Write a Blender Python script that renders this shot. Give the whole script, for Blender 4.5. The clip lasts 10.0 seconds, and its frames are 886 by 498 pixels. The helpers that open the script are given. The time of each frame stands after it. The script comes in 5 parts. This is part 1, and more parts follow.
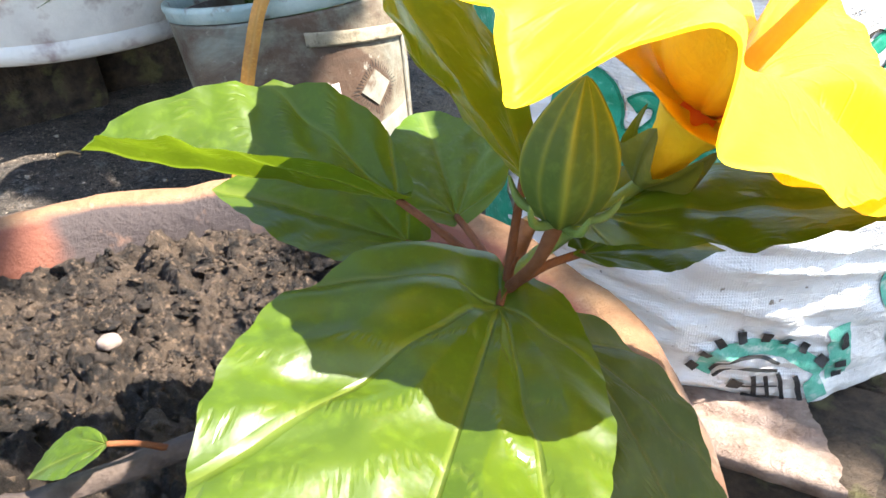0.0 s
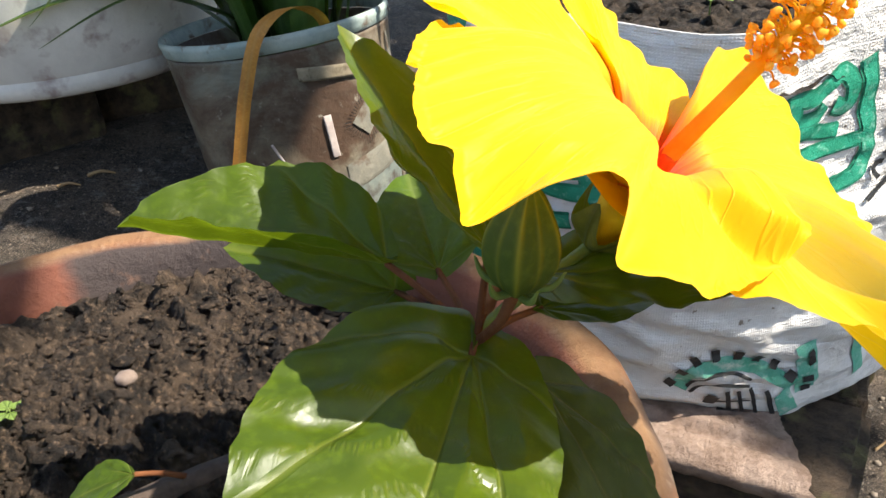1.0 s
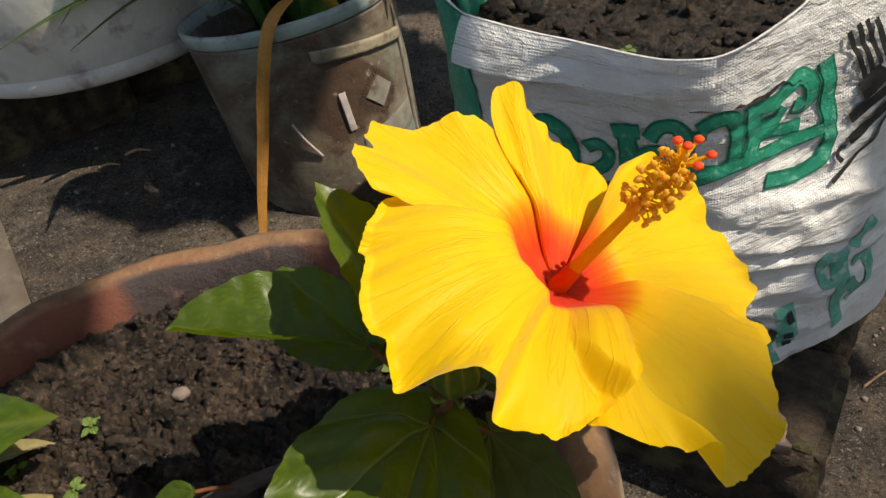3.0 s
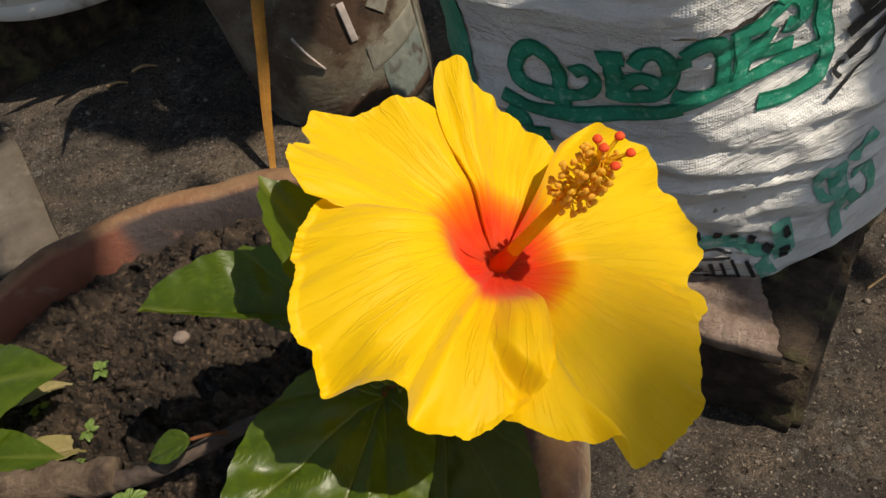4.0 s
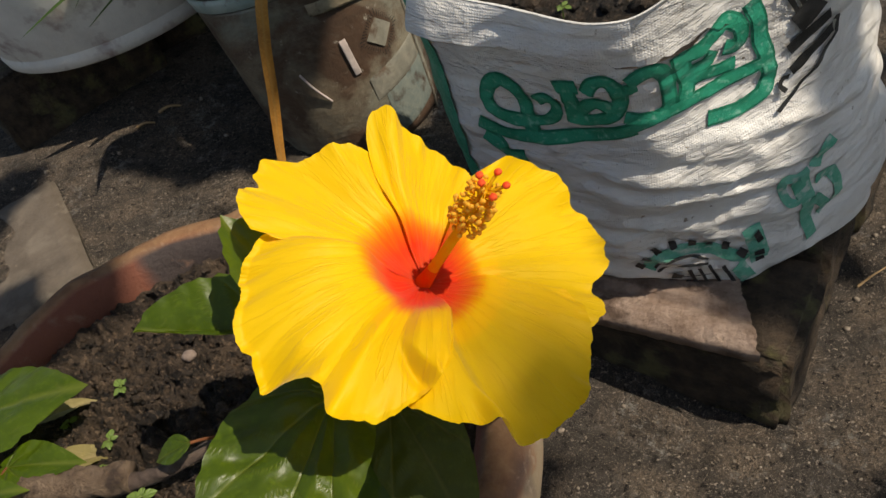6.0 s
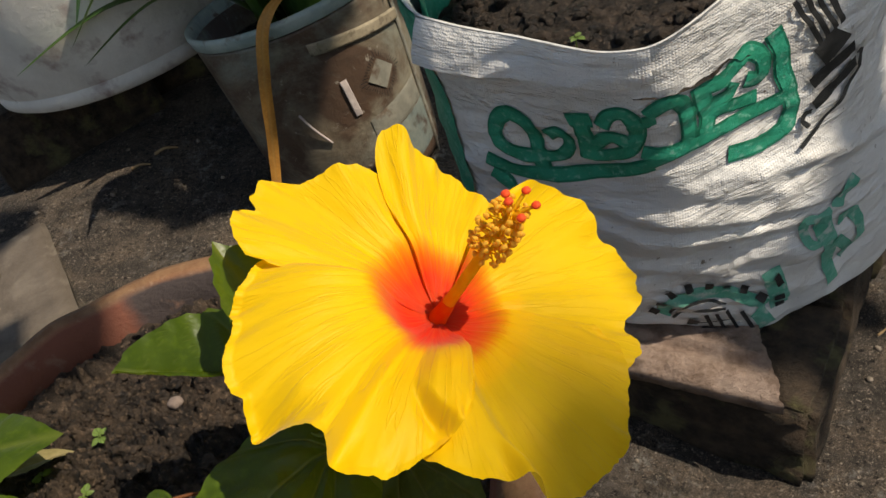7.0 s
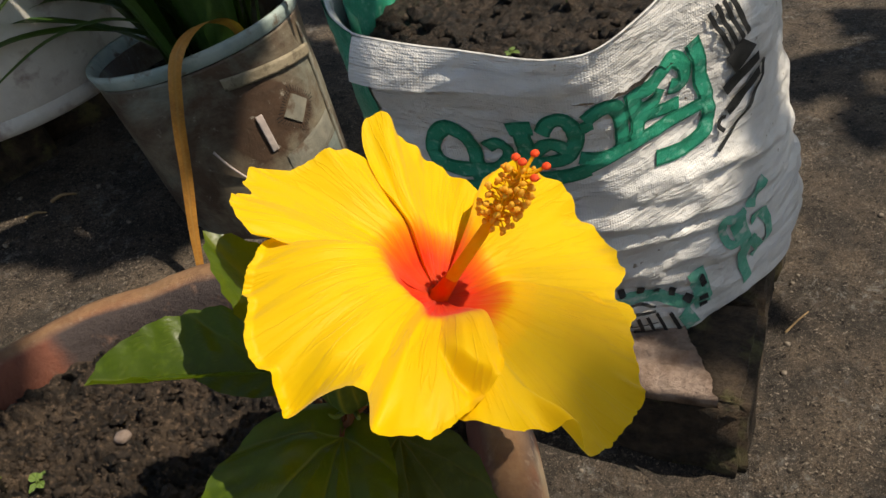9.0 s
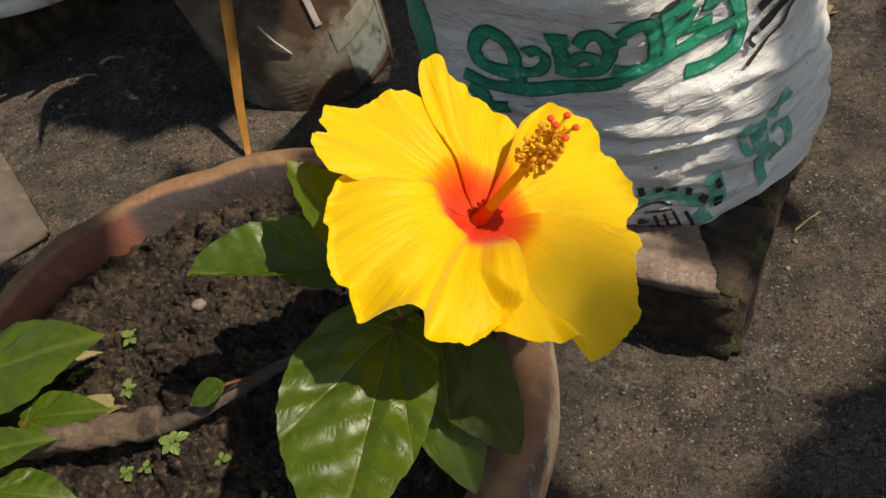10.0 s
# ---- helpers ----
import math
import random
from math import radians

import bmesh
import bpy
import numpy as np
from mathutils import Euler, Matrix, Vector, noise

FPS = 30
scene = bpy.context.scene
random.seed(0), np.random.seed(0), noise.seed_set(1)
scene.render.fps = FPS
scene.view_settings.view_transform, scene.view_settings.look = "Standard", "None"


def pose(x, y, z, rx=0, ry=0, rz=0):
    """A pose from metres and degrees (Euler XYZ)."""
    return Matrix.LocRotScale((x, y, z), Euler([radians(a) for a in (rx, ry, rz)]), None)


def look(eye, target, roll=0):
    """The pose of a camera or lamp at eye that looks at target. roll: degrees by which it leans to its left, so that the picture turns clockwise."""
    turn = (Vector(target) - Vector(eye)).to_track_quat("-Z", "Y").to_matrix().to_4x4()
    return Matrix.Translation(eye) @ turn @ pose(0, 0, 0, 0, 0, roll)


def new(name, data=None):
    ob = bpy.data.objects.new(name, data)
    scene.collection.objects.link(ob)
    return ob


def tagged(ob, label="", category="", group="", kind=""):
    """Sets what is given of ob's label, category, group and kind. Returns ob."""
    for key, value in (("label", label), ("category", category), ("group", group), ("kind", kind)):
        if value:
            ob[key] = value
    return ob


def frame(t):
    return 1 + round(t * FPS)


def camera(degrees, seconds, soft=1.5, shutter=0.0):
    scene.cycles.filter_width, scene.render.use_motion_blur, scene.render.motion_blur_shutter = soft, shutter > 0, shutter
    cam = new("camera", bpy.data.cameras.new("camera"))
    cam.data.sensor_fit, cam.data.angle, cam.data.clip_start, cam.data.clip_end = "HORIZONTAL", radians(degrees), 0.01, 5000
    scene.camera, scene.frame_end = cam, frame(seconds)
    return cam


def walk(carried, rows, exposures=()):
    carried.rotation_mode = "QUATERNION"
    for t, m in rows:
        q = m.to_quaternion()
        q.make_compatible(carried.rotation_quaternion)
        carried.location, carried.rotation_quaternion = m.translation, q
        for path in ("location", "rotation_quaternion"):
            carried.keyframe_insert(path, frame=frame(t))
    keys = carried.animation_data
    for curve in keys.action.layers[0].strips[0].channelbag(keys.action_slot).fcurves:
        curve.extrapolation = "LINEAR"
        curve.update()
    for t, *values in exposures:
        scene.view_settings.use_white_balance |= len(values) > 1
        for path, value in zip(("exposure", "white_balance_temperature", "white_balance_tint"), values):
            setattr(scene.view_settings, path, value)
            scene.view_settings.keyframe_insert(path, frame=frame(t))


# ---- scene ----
cam = camera(62.4, 10.0, soft=1.5)
PATH = [
    (0, (0.14, -0.116, 0.423), (0.079, 1.603, -0.599), -4.3),
    (0.5, (0.141, -0.124, 0.434), (0.102, 1.603, -0.573), -4.5),
    (1, (0.144, -0.133, 0.444), (0.104, 1.603, -0.549), -5.0),
    (1.5, (0.147, -0.138, 0.453), (0.1, 1.585, -0.561), -5.7),
    (2, (0.153, -0.146, 0.471), (0.083, 1.558, -0.574), -7.2),
    (2.5, (0.162, -0.151, 0.489), (0.051, 1.52, -0.605), -8.8),
    (3.8, (0.194, -0.138, 0.526), (-0.08, 1.319, -0.816), -14.9),
    (3.9, (0.198, -0.137, 0.527), (-0.087, 1.295, -0.841), -15.8),
    (4, (0.2, -0.135, 0.528), (-0.095, 1.266, -0.868), -16.4),
    (4.5, (0.214, -0.117, 0.517), (-0.119, 1.264, -0.891), -18.8),
    (5, (0.221, -0.129, 0.522), (-0.132, 1.294, -0.839), -19.1),
    (5.2, (0.229, -0.141, 0.533), (-0.132, 1.287, -0.82), -19.8),
    (6.5, (0.242, -0.162, 0.548), (-0.16, 1.277, -0.781), -21.5),
    (7, (0.229, -0.147, 0.528), (-0.13, 1.377, -0.716), -19.5),
    (7.5, (0.215, -0.138, 0.508), (-0.084, 1.399, -0.737), -17.8),
    (8, (0.203, -0.138, 0.504), (-0.045, 1.414, -0.732), -16.4),
    (8.5, (0.201, -0.143, 0.508), (-0.003, 1.419, -0.724), -15.3),
    (9, (0.194, -0.16, 0.52), (0.145, 1.432, -0.689), -15.7),
    (9.5, (0.193, -0.18, 0.555), (0.046, 1.333, -0.745), -17.3),
    (10, (0.196, -0.177, 0.567), (-0.005, 1.164, -0.903), -17.4),
]
EXPOSURES = [(0, 2.65, 6500, 10), (0.5, 2.3, 6600, 10), (1, 1.42, 6900, 10), (1.5, 1.0, 7100, 10), (2, 0.7, 7200, 10), (2.5, 0.5, 7300, 10), (4, 0.15, 7400, 10), (5, 0.06, 7500, 10), (6.5, 0.2, 7400, 10), (8.5, 0.18, 7400, 10), (9, 0.28, 7500, 10), (10, 0.3, 7500, 10)]
walk(cam, [(t, look(eye, target, roll)) for t, eye, target, roll in PATH], EXPOSURES)

# ---- world, sun ----
SUN = Vector((0.56, -0.17, 0.81)).normalized()
world = bpy.data.worlds.new("sky")
scene.world = world
world.use_nodes = True
wn = world.node_tree
sky = wn.nodes.new("ShaderNodeTexSky")
sky.sky_type, sky.sun_disc = "NISHITA", False
sky.sun_elevation = math.asin(SUN.z)
sky.sun_rotation = math.atan2(SUN.x, SUN.y)
wn.links.new(sky.outputs[0], wn.nodes["Background"].inputs[0])
wn.nodes["Background"].inputs[1].default_value = 0.105
sun = new("sun", bpy.data.lights.new("sun", "SUN"))
sun.data.energy, sun.data.angle, sun.data.color = 4.6, radians(0.55), (1.0, 0.95, 0.87)
sun.matrix_world = look(SUN * 5, (0, 0, 0))


# ---- materials ----
class Nodes:
    """A principled material with its node tree at hand."""

    def __init__(self, name, rough=0.6, metal=0.0, spec=0.5):
        self.m = bpy.data.materials.new(name)
        self.m.use_nodes = True
        self.t = self.m.node_tree
        self.b = self.t.nodes["Principled BSDF"]
        self.b.inputs["Roughness"].default_value = rough
        self.b.inputs["Metallic"].default_value = metal
        self.b.inputs["Specular IOR Level"].default_value = spec
        self.co = self.t.nodes.new("ShaderNodeTexCoord").outputs["Object"]

    def add(self, kind, **values):
        n = self.t.nodes.new(kind)
        for k, v in values.items():
            n.inputs[k].default_value = v
        return n

    def link(self, a, b):
        self.t.links.new(a, b)

    def noise(self, scale, detail=5.0, rough=0.6, distort=0.0, co=None):
        n = self.add("ShaderNodeTexNoise", Scale=scale, Detail=detail, Roughness=rough, Distortion=distort)
        self.link(co or self.co, n.inputs["Vector"])
        return n.outputs["Fac"]

    def voronoi(self, scale, feature="F1", co=None):
        n = self.add("ShaderNodeTexVoronoi", Scale=scale)
        n.feature = feature
        self.link(co or self.co, n.inputs["Vector"])
        return n.outputs["Distance"]

    def ramp(self, fac, stops):
        n = self.t.nodes.new("ShaderNodeValToRGB")
        el = n.color_ramp.elements
        while len(el) < len(stops):
            el.new(0.5)
        for e, (p, c) in zip(el, stops):
            e.position, e.color = p, (*c, 1) if len(c) == 3 else c
        self.link(fac, n.inputs[0])
        return n.outputs[0]

    def mix(self, fac, a, b, mode="MIX"):
        n = self.t.nodes.new("ShaderNodeMix")
        n.data_type, n.blend_type = "RGBA", mode
        for socket, v in ((n.inputs[0], fac), (n.inputs[6], a), (n.inputs[7], b)):
            if isinstance(v, (int, float)):
                socket.default_value = v
            elif isinstance(v, tuple):
                socket.default_value = (*v, 1)
            else:
                self.link(v, socket)
        return n.outputs[2]

    def math(self, op, a, b=0.0):
        n = self.t.nodes.new("ShaderNodeMath")
        n.operation = op
        for socket, v in zip(n.inputs, (a, b)):
            if isinstance(v, (int, float)):
                socket.default_value = v
            else:
                self.link(v, socket)
        return n.outputs[0]

    def color(self, c):
        if isinstance(c, tuple):
            self.b.inputs["Base Color"].default_value = (*c, 1)
        else:
            self.link(c, self.b.inputs["Base Color"])

    def rough(self, fac):
        self.link(fac, self.b.inputs["Roughness"])

    def bump(self, height, dist, strength=1.0, before=None):
        n = self.add("ShaderNodeBump", Strength=strength, Distance=dist)
        self.link(height, n.inputs["Height"])
        if before is not None:
            self.link(before, n.inputs["Normal"])
        self.link(n.outputs[0], self.b.inputs["Normal"])
        return n.outputs[0]

    def attr(self, name):
        n = self.t.nodes.new("ShaderNodeAttribute")
        n.attribute_name = name
        return n.outputs["Fac"]

    def uv(self):
        n = self.t.nodes.new("ShaderNodeUVMap")
        sep = self.t.nodes.new("ShaderNodeSeparateXYZ")
        self.link(n.outputs[0], sep.inputs[0])
        return n.outputs[0], sep.outputs[0], sep.outputs[1]

    def stretch(self, x, y, z, co=None):
        n = self.t.nodes.new("ShaderNodeMapping")
        n.inputs["Scale"].default_value = (x, y, z)
        self.link(co or self.co, n.inputs["Vector"])
        return n.outputs[0]

    def translucent(self, color, part, weight=None):
        """Adds light that comes through a thin sheet."""
        tr = self.t.nodes.new("ShaderNodeBsdfTranslucent")
        if isinstance(color, tuple):
            tr.inputs[0].default_value = (*color, 1)
        else:
            self.link(color, tr.inputs[0])
        mx = self.t.nodes.new("ShaderNodeMixShader")
        mx.inputs[0].default_value = part
        self.link(self.b.outputs[0], mx.inputs[1])
        self.link(tr.outputs[0], mx.inputs[2])
        self.link(mx.outputs[0], self.t.nodes["Material Output"].inputs[0])


def mottled(name, c1, c2, scale, rough=0.7, bump=0.0, bscale=60.0, spec=0.3, metal=0.0, c3=None, s3=None):
    """Two colours in noise at one scale, a third in spots at another, with fine relief."""
    k = Nodes(name, rough, metal, spec)
    col = k.mix(k.ramp(k.noise(scale, 6, 0.65), [(0.35, (0, 0, 0)), (0.65, (1, 1, 1))]), c1, c2)
    if c3:
        col = k.mix(k.ramp(k.noise(s3, 4, 0.6), [(0.55, (0, 0, 0)), (0.68, (1, 1, 1))]), col, c3)
    k.color(col)
    if bump:
        k.bump(k.noise(bscale, 8, 0.7), bump)
    return k.m


def fleshy(name, c1, c2, scale, rough, part_through):
    k = Nodes(name, rough, 0, 0.25)
    col = k.mix(k.ramp(k.noise(scale, 4, 0.6), [(0.35, (0, 0, 0)), (0.65, (1, 1, 1))]), c1, c2)
    k.color(col)
    k.bump(k.noise(700.0, 3), 0.0002)
    k.translucent(col, part_through)
    return k.m


def concrete():
    """Old trowelled concrete: nearly black with algae, worn to sandy grains and grey lichen in patches."""
    k = Nodes("old_concrete", 0.9, 0, 0.2)
    sand = k.noise(900.0, 4, 0.8)
    grain = k.noise(330.0, 6, 0.8)
    pits = k.noise(150.0, 8, 0.8)
    mid = k.noise(42.0, 9, 0.75, 0.4)
    patches = k.ramp(k.noise(13.0, 7, 0.7), [(0.44, (0, 0, 0)), (0.60, (1, 1, 1))])
    col = k.mix(k.ramp(mid, [(0.36, (0, 0, 0)), (0.64, (1, 1, 1))]), (0.033, 0.028, 0.024), (0.074, 0.062, 0.052))
    worn = k.mix(k.ramp(sand, [(0.36, (0, 0, 0)), (0.64, (1, 1, 1))]), (0.050, 0.037, 0.027), (0.31, 0.235, 0.170))
    col = k.mix(k.math("MULTIPLY", patches, k.ramp(grain, [(0.40, (0, 0, 0)), (0.56, (1, 1, 1))])), col, worn)
    col = k.mix(k.math("MULTIPLY", k.ramp(sand, [(0.57, (0, 0, 0)), (0.66, (1, 1, 1))]), 0.85), col, (0.36, 0.30, 0.24))
    chips = k.math("MULTIPLY", k.ramp(k.noise(360.0, 3, 0.6), [(0.61, (0, 0, 0)), (0.65, (1, 1, 1))]), k.ramp(k.noise(24.0, 5, 0.7), [(0.42, (0.15, 0.15, 0.15)), (0.60, (1, 1, 1))]))
    col = k.mix(k.math("MULTIPLY", chips, 0.8), col, (0.42, 0.35, 0.28))
    col = k.mix(k.ramp(pits, [(0.39, (1, 1, 1)), (0.45, (0, 0, 0))]), col, (0.012, 0.010, 0.009))
    lichen = k.math("MULTIPLY", k.ramp(k.noise(75.0, 10, 0.85, 0.3), [(0.54, (0, 0, 0)), (0.58, (1, 1, 1))]), k.ramp(k.noise(9.0, 5, 0.7), [(0.48, (0, 0, 0)), (0.60, (1, 1, 1))]))
    col = k.mix(k.math("MULTIPLY", lichen, 0.7), col, (0.27, 0.26, 0.24))
    k.color(col)
    n = k.bump(mid, 0.006, 0.7)
    n = k.bump(pits, 0.0045, 1.0, n)
    n = k.bump(grain, 0.0025, 1.0, n)
    k.bump(sand, 0.0010, 1.0, n)
    return k.m


def soil(name, dark, light, spec=0.35):
    k = Nodes(name, 0.75, 0, spec)
    a, b = k.noise(38.0, 6, 0.65), k.noise(300.0, 6, 0.75)
    col = k.mix(k.ramp(a, [(0.38, (0, 0, 0)), (0.64, (1, 1, 1))]), dark, light)
    col = k.mix(k.ramp(b, [(0.53, (0, 0, 0)), (0.66, (1, 1, 1))]), col, tuple(min(1, c * 2.6) for c in light))
    col = k.mix(k.ramp(k.noise(120.0, 7, 0.75), [(0.40, (1, 1, 1)), (0.48, (0, 0, 0))]), col, tuple(c * 0.6 for c in dark))
    k.color(col)
    k.rough(k.ramp(k.noise(90.0, 3), [(0.35, (0.45, 0.45, 0.45)), (0.6, (0.9, 0.9, 0.9))]))
    n = k.bump(k.noise(160.0, 8, 0.75), 0.004)
    n = k.bump(b, 0.0016, 1.0, n)
    k.bump(k.noise(900.0, 4, 0.8), 0.0006, 1.0, n)
    return k.m


def terracotta(name, rim):
    k = Nodes(name, 0.78, 0, 0.25)
    col = k.mix(k.ramp(k.noise(16.0, 6, 0.6), [(0.35, (0, 0, 0)), (0.62, (1, 1, 1))]), (0.25, 0.105, 0.055), (0.34, 0.17, 0.095))
    col = k.mix(k.ramp(k.noise(11.0, 5, 0.6, 0.6), [(0.52, (0, 0, 0)), (0.60, (1, 1, 1))]), col, (0.36, 0.27, 0.175))
    col = k.mix(k.ramp(k.noise(9.0, 4, 0.6, 0.3), [(0.50, (0, 0, 0)), (0.57, (1, 1, 1))]), col, (0.085, 0.062, 0.058))
    col = k.mix(k.math("MULTIPLY", k.ramp(k.noise(220.0, 5), [(0.55, (0, 0, 0)), (0.68, (1, 1, 1))]), 0.45), col, (0.46, 0.36, 0.27))
    uv, u, v = k.uv()
    edge = k.math("ADD", v, k.math("MULTIPLY", k.math("SUBTRACT", k.noise(30.0, 4), 0.5), 0.06))
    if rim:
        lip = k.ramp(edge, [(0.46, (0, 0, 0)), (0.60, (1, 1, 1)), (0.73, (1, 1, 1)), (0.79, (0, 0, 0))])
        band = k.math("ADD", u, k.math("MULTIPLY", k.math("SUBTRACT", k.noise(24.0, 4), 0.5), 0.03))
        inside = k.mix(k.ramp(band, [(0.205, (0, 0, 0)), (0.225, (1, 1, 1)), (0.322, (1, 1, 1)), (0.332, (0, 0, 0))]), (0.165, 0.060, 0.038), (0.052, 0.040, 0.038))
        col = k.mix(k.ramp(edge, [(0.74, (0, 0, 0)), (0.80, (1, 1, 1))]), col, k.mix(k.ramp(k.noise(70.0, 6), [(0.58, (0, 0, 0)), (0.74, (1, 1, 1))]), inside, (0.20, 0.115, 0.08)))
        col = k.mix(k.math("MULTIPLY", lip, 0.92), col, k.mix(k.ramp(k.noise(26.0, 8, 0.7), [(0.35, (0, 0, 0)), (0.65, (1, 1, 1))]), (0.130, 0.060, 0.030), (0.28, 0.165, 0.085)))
    k.color(col)
    n = k.bump(k.noise(14.0, 4, 0.6), 0.006, 0.5)
    k.bump(k.noise(120.0, 8, 0.7), 0.0022, 1.0, n)
    return k.m


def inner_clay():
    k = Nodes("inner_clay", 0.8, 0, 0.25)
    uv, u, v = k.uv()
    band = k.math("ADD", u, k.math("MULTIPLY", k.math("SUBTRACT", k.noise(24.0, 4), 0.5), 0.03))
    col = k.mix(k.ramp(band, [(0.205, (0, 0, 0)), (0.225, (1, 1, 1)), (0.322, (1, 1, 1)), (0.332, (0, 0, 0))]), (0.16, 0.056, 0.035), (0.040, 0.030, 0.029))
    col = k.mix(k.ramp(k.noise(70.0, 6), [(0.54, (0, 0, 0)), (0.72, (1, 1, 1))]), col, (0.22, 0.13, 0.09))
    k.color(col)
    k.bump(k.noise(120.0, 8, 0.7), 0.002)
    return k.m


def petal_mat():
    """Yellow sheet, red in the throat; the map's first number is the distance from the throat in cm."""
    k = Nodes("yellow_petal", 0.55, 0, 0.25)
    uv, r, q = k.uv()
    streak = k.noise(1.0, 4, 0.6, co=k.stretch(0.35, 46.0, 1.0, uv))
    reach = k.math("ADD", r, k.math("MULTIPLY", k.math("SUBTRACT", streak, 0.5), 0.75))
    col = k.ramp(k.math("MULTIPLY", reach, 0.25), [(0.14, (0.78, 0.016, 0.006)), (0.30, (0.90, 0.040, 0.010)),
                 (0.42, (0.90, 0.17, 0.006)), (0.58, (0.90, 0.565, 0.004))])
    fine = k.noise(1.0, 5, 0.65, co=k.stretch(0.5, 90.0, 1.0, uv))
    col = k.mix(k.math("MULTIPLY", k.ramp(fine, [(0.45, (0, 0, 0)), (0.7, (1, 1, 1))]), 0.12), col, (0.84, 0.46, 0.003))
    col = k.mix(k.math("MULTIPLY", k.ramp(k.noise(30.0, 3), [(0.45, (0, 0, 0)), (0.75, (1, 1, 1))]), 0.10), col, (0.90, 0.62, 0.07))
    thread = k.noise(1.0, 3, 0.5, co=k.stretch(0.30, 22.0, 1.0, uv))
    line = k.ramp(thread, [(0.470, (0, 0, 0)), (0.497, (1, 1, 1)), (0.503, (1, 1, 1)), (0.530, (0, 0, 0))])
    col = k.mix(k.math("MULTIPLY", line, 0.10), col, (0.74, 0.36, 0.002))
    k.color(col)
    n = k.bump(k.noise(1.0, 4, 0.55, co=k.stretch(0.9, 30.0, 1.0, uv)), 0.0005, 0.55)
    n = k.bump(line, -0.0002, 0.6, n)
    k.bump(k.noise(900.0, 2), 0.0001, 0.5, n)
    k.b.inputs["Sheen Weight"].default_value = 0.14
    k.translucent(col, 0.38)
    return k.m


def leaf_mat(name, base, light, vein, rough=0.32, through_part=0.22, spec=0.5):
    k = Nodes(name, rough, 0, spec)
    col = k.mix(k.ramp(k.noise(55.0, 5, 0.6), [(0.3, (0, 0, 0)), (0.7, (1, 1, 1))]), base, light)
    col = k.mix(k.ramp(k.noise(420.0, 3), [(0.5, (0, 0, 0)), (0.8, (1, 1, 1))]), col, tuple(c * 1.25 for c in light))
    col = k.mix(k.math("MULTIPLY", k.ramp(k.noise(28.0, 6, 0.7, 0.6), [(0.58, (0, 0, 0)), (0.72, (1, 1, 1))]), 0.5), col, tuple(c * 0.55 for c in base))
    col = k.mix(k.math("MULTIPLY", k.attr("vein"), 0.6), col, vein)
    k.color(col)
    k.rough(k.ramp(k.noise(60.0, 4, 0.6), [(0.35, (rough * 0.9,) * 3), (0.68, (rough * 1.45,) * 3)]))
    n = k.bump(k.noise(48.0, 4, 0.5), 0.0020, 0.6)
    n = k.bump(k.noise(220.0, 3, 0.5), 0.0003, 0.6, n)
    k.bump(k.attr("vein"), 0.0005, 0.7, n)
    k.translucent(k.mix(0.5, col, (0.30, 0.42, 0.01)), through_part)
    return k.m


def woven():
    """White woven plastic cloth: two crossed bands of tape, creased and dusty."""
    k = Nodes("woven_plastic", 0.42, 0, 0.5)
    uv, u, v = k.uv()
    wa = k.add("ShaderNodeTexWave", Scale=190.0, Distortion=0.5, Detail=1.0)
    k.link(uv, wa.inputs["Vector"])
    wb = k.add("ShaderNodeTexWave", Scale=190.0, Distortion=0.5, Detail=1.0)
    wb.bands_direction = "Y"
    k.link(uv, wb.inputs["Vector"])
    weave = k.math("MULTIPLY", wa.outputs["Fac"], wb.outputs["Fac"])
    dust = k.ramp(k.noise(17.0, 6, 0.65), [(0.42, (0, 0, 0)), (0.72, (1, 1, 1))])
    col = k.mix(k.math("MULTIPLY", dust, 0.6), (0.74, 0.725, 0.70), (0.46, 0.41, 0.355))
    col = k.mix(k.math("MULTIPLY", weave, 0.30), col, (0.80, 0.79, 0.77))
    col = k.mix(k.ramp(k.noise(150.0, 4), [(0.68, (0, 0, 0)), (0.74, (1, 1, 1))]), col, (0.22, 0.17, 0.12))
    k.color(col)
    n = k.bump(k.noise(34.0, 6, 0.62, 0.8, co=k.stretch(0.8, 0.8, 1.5)), 0.0045, 0.8)
    n = k.bump(k.noise(26.0, 5, 0.6, 0.5, co=k.stretch(0.45, 0.45, 2.6)), 0.006, 0.8, n)
    n = k.bump(k.voronoi(95.0), 0.0016, 0.8, n)
    n = k.bump(k.noise(120.0, 5, 0.65, 1.2), 0.0014, 0.8, n)
    k.bump(weave, 0.0005, 0.5, n)
    k.translucent((0.6, 0.6, 0.58), 0.10)
    return k.m


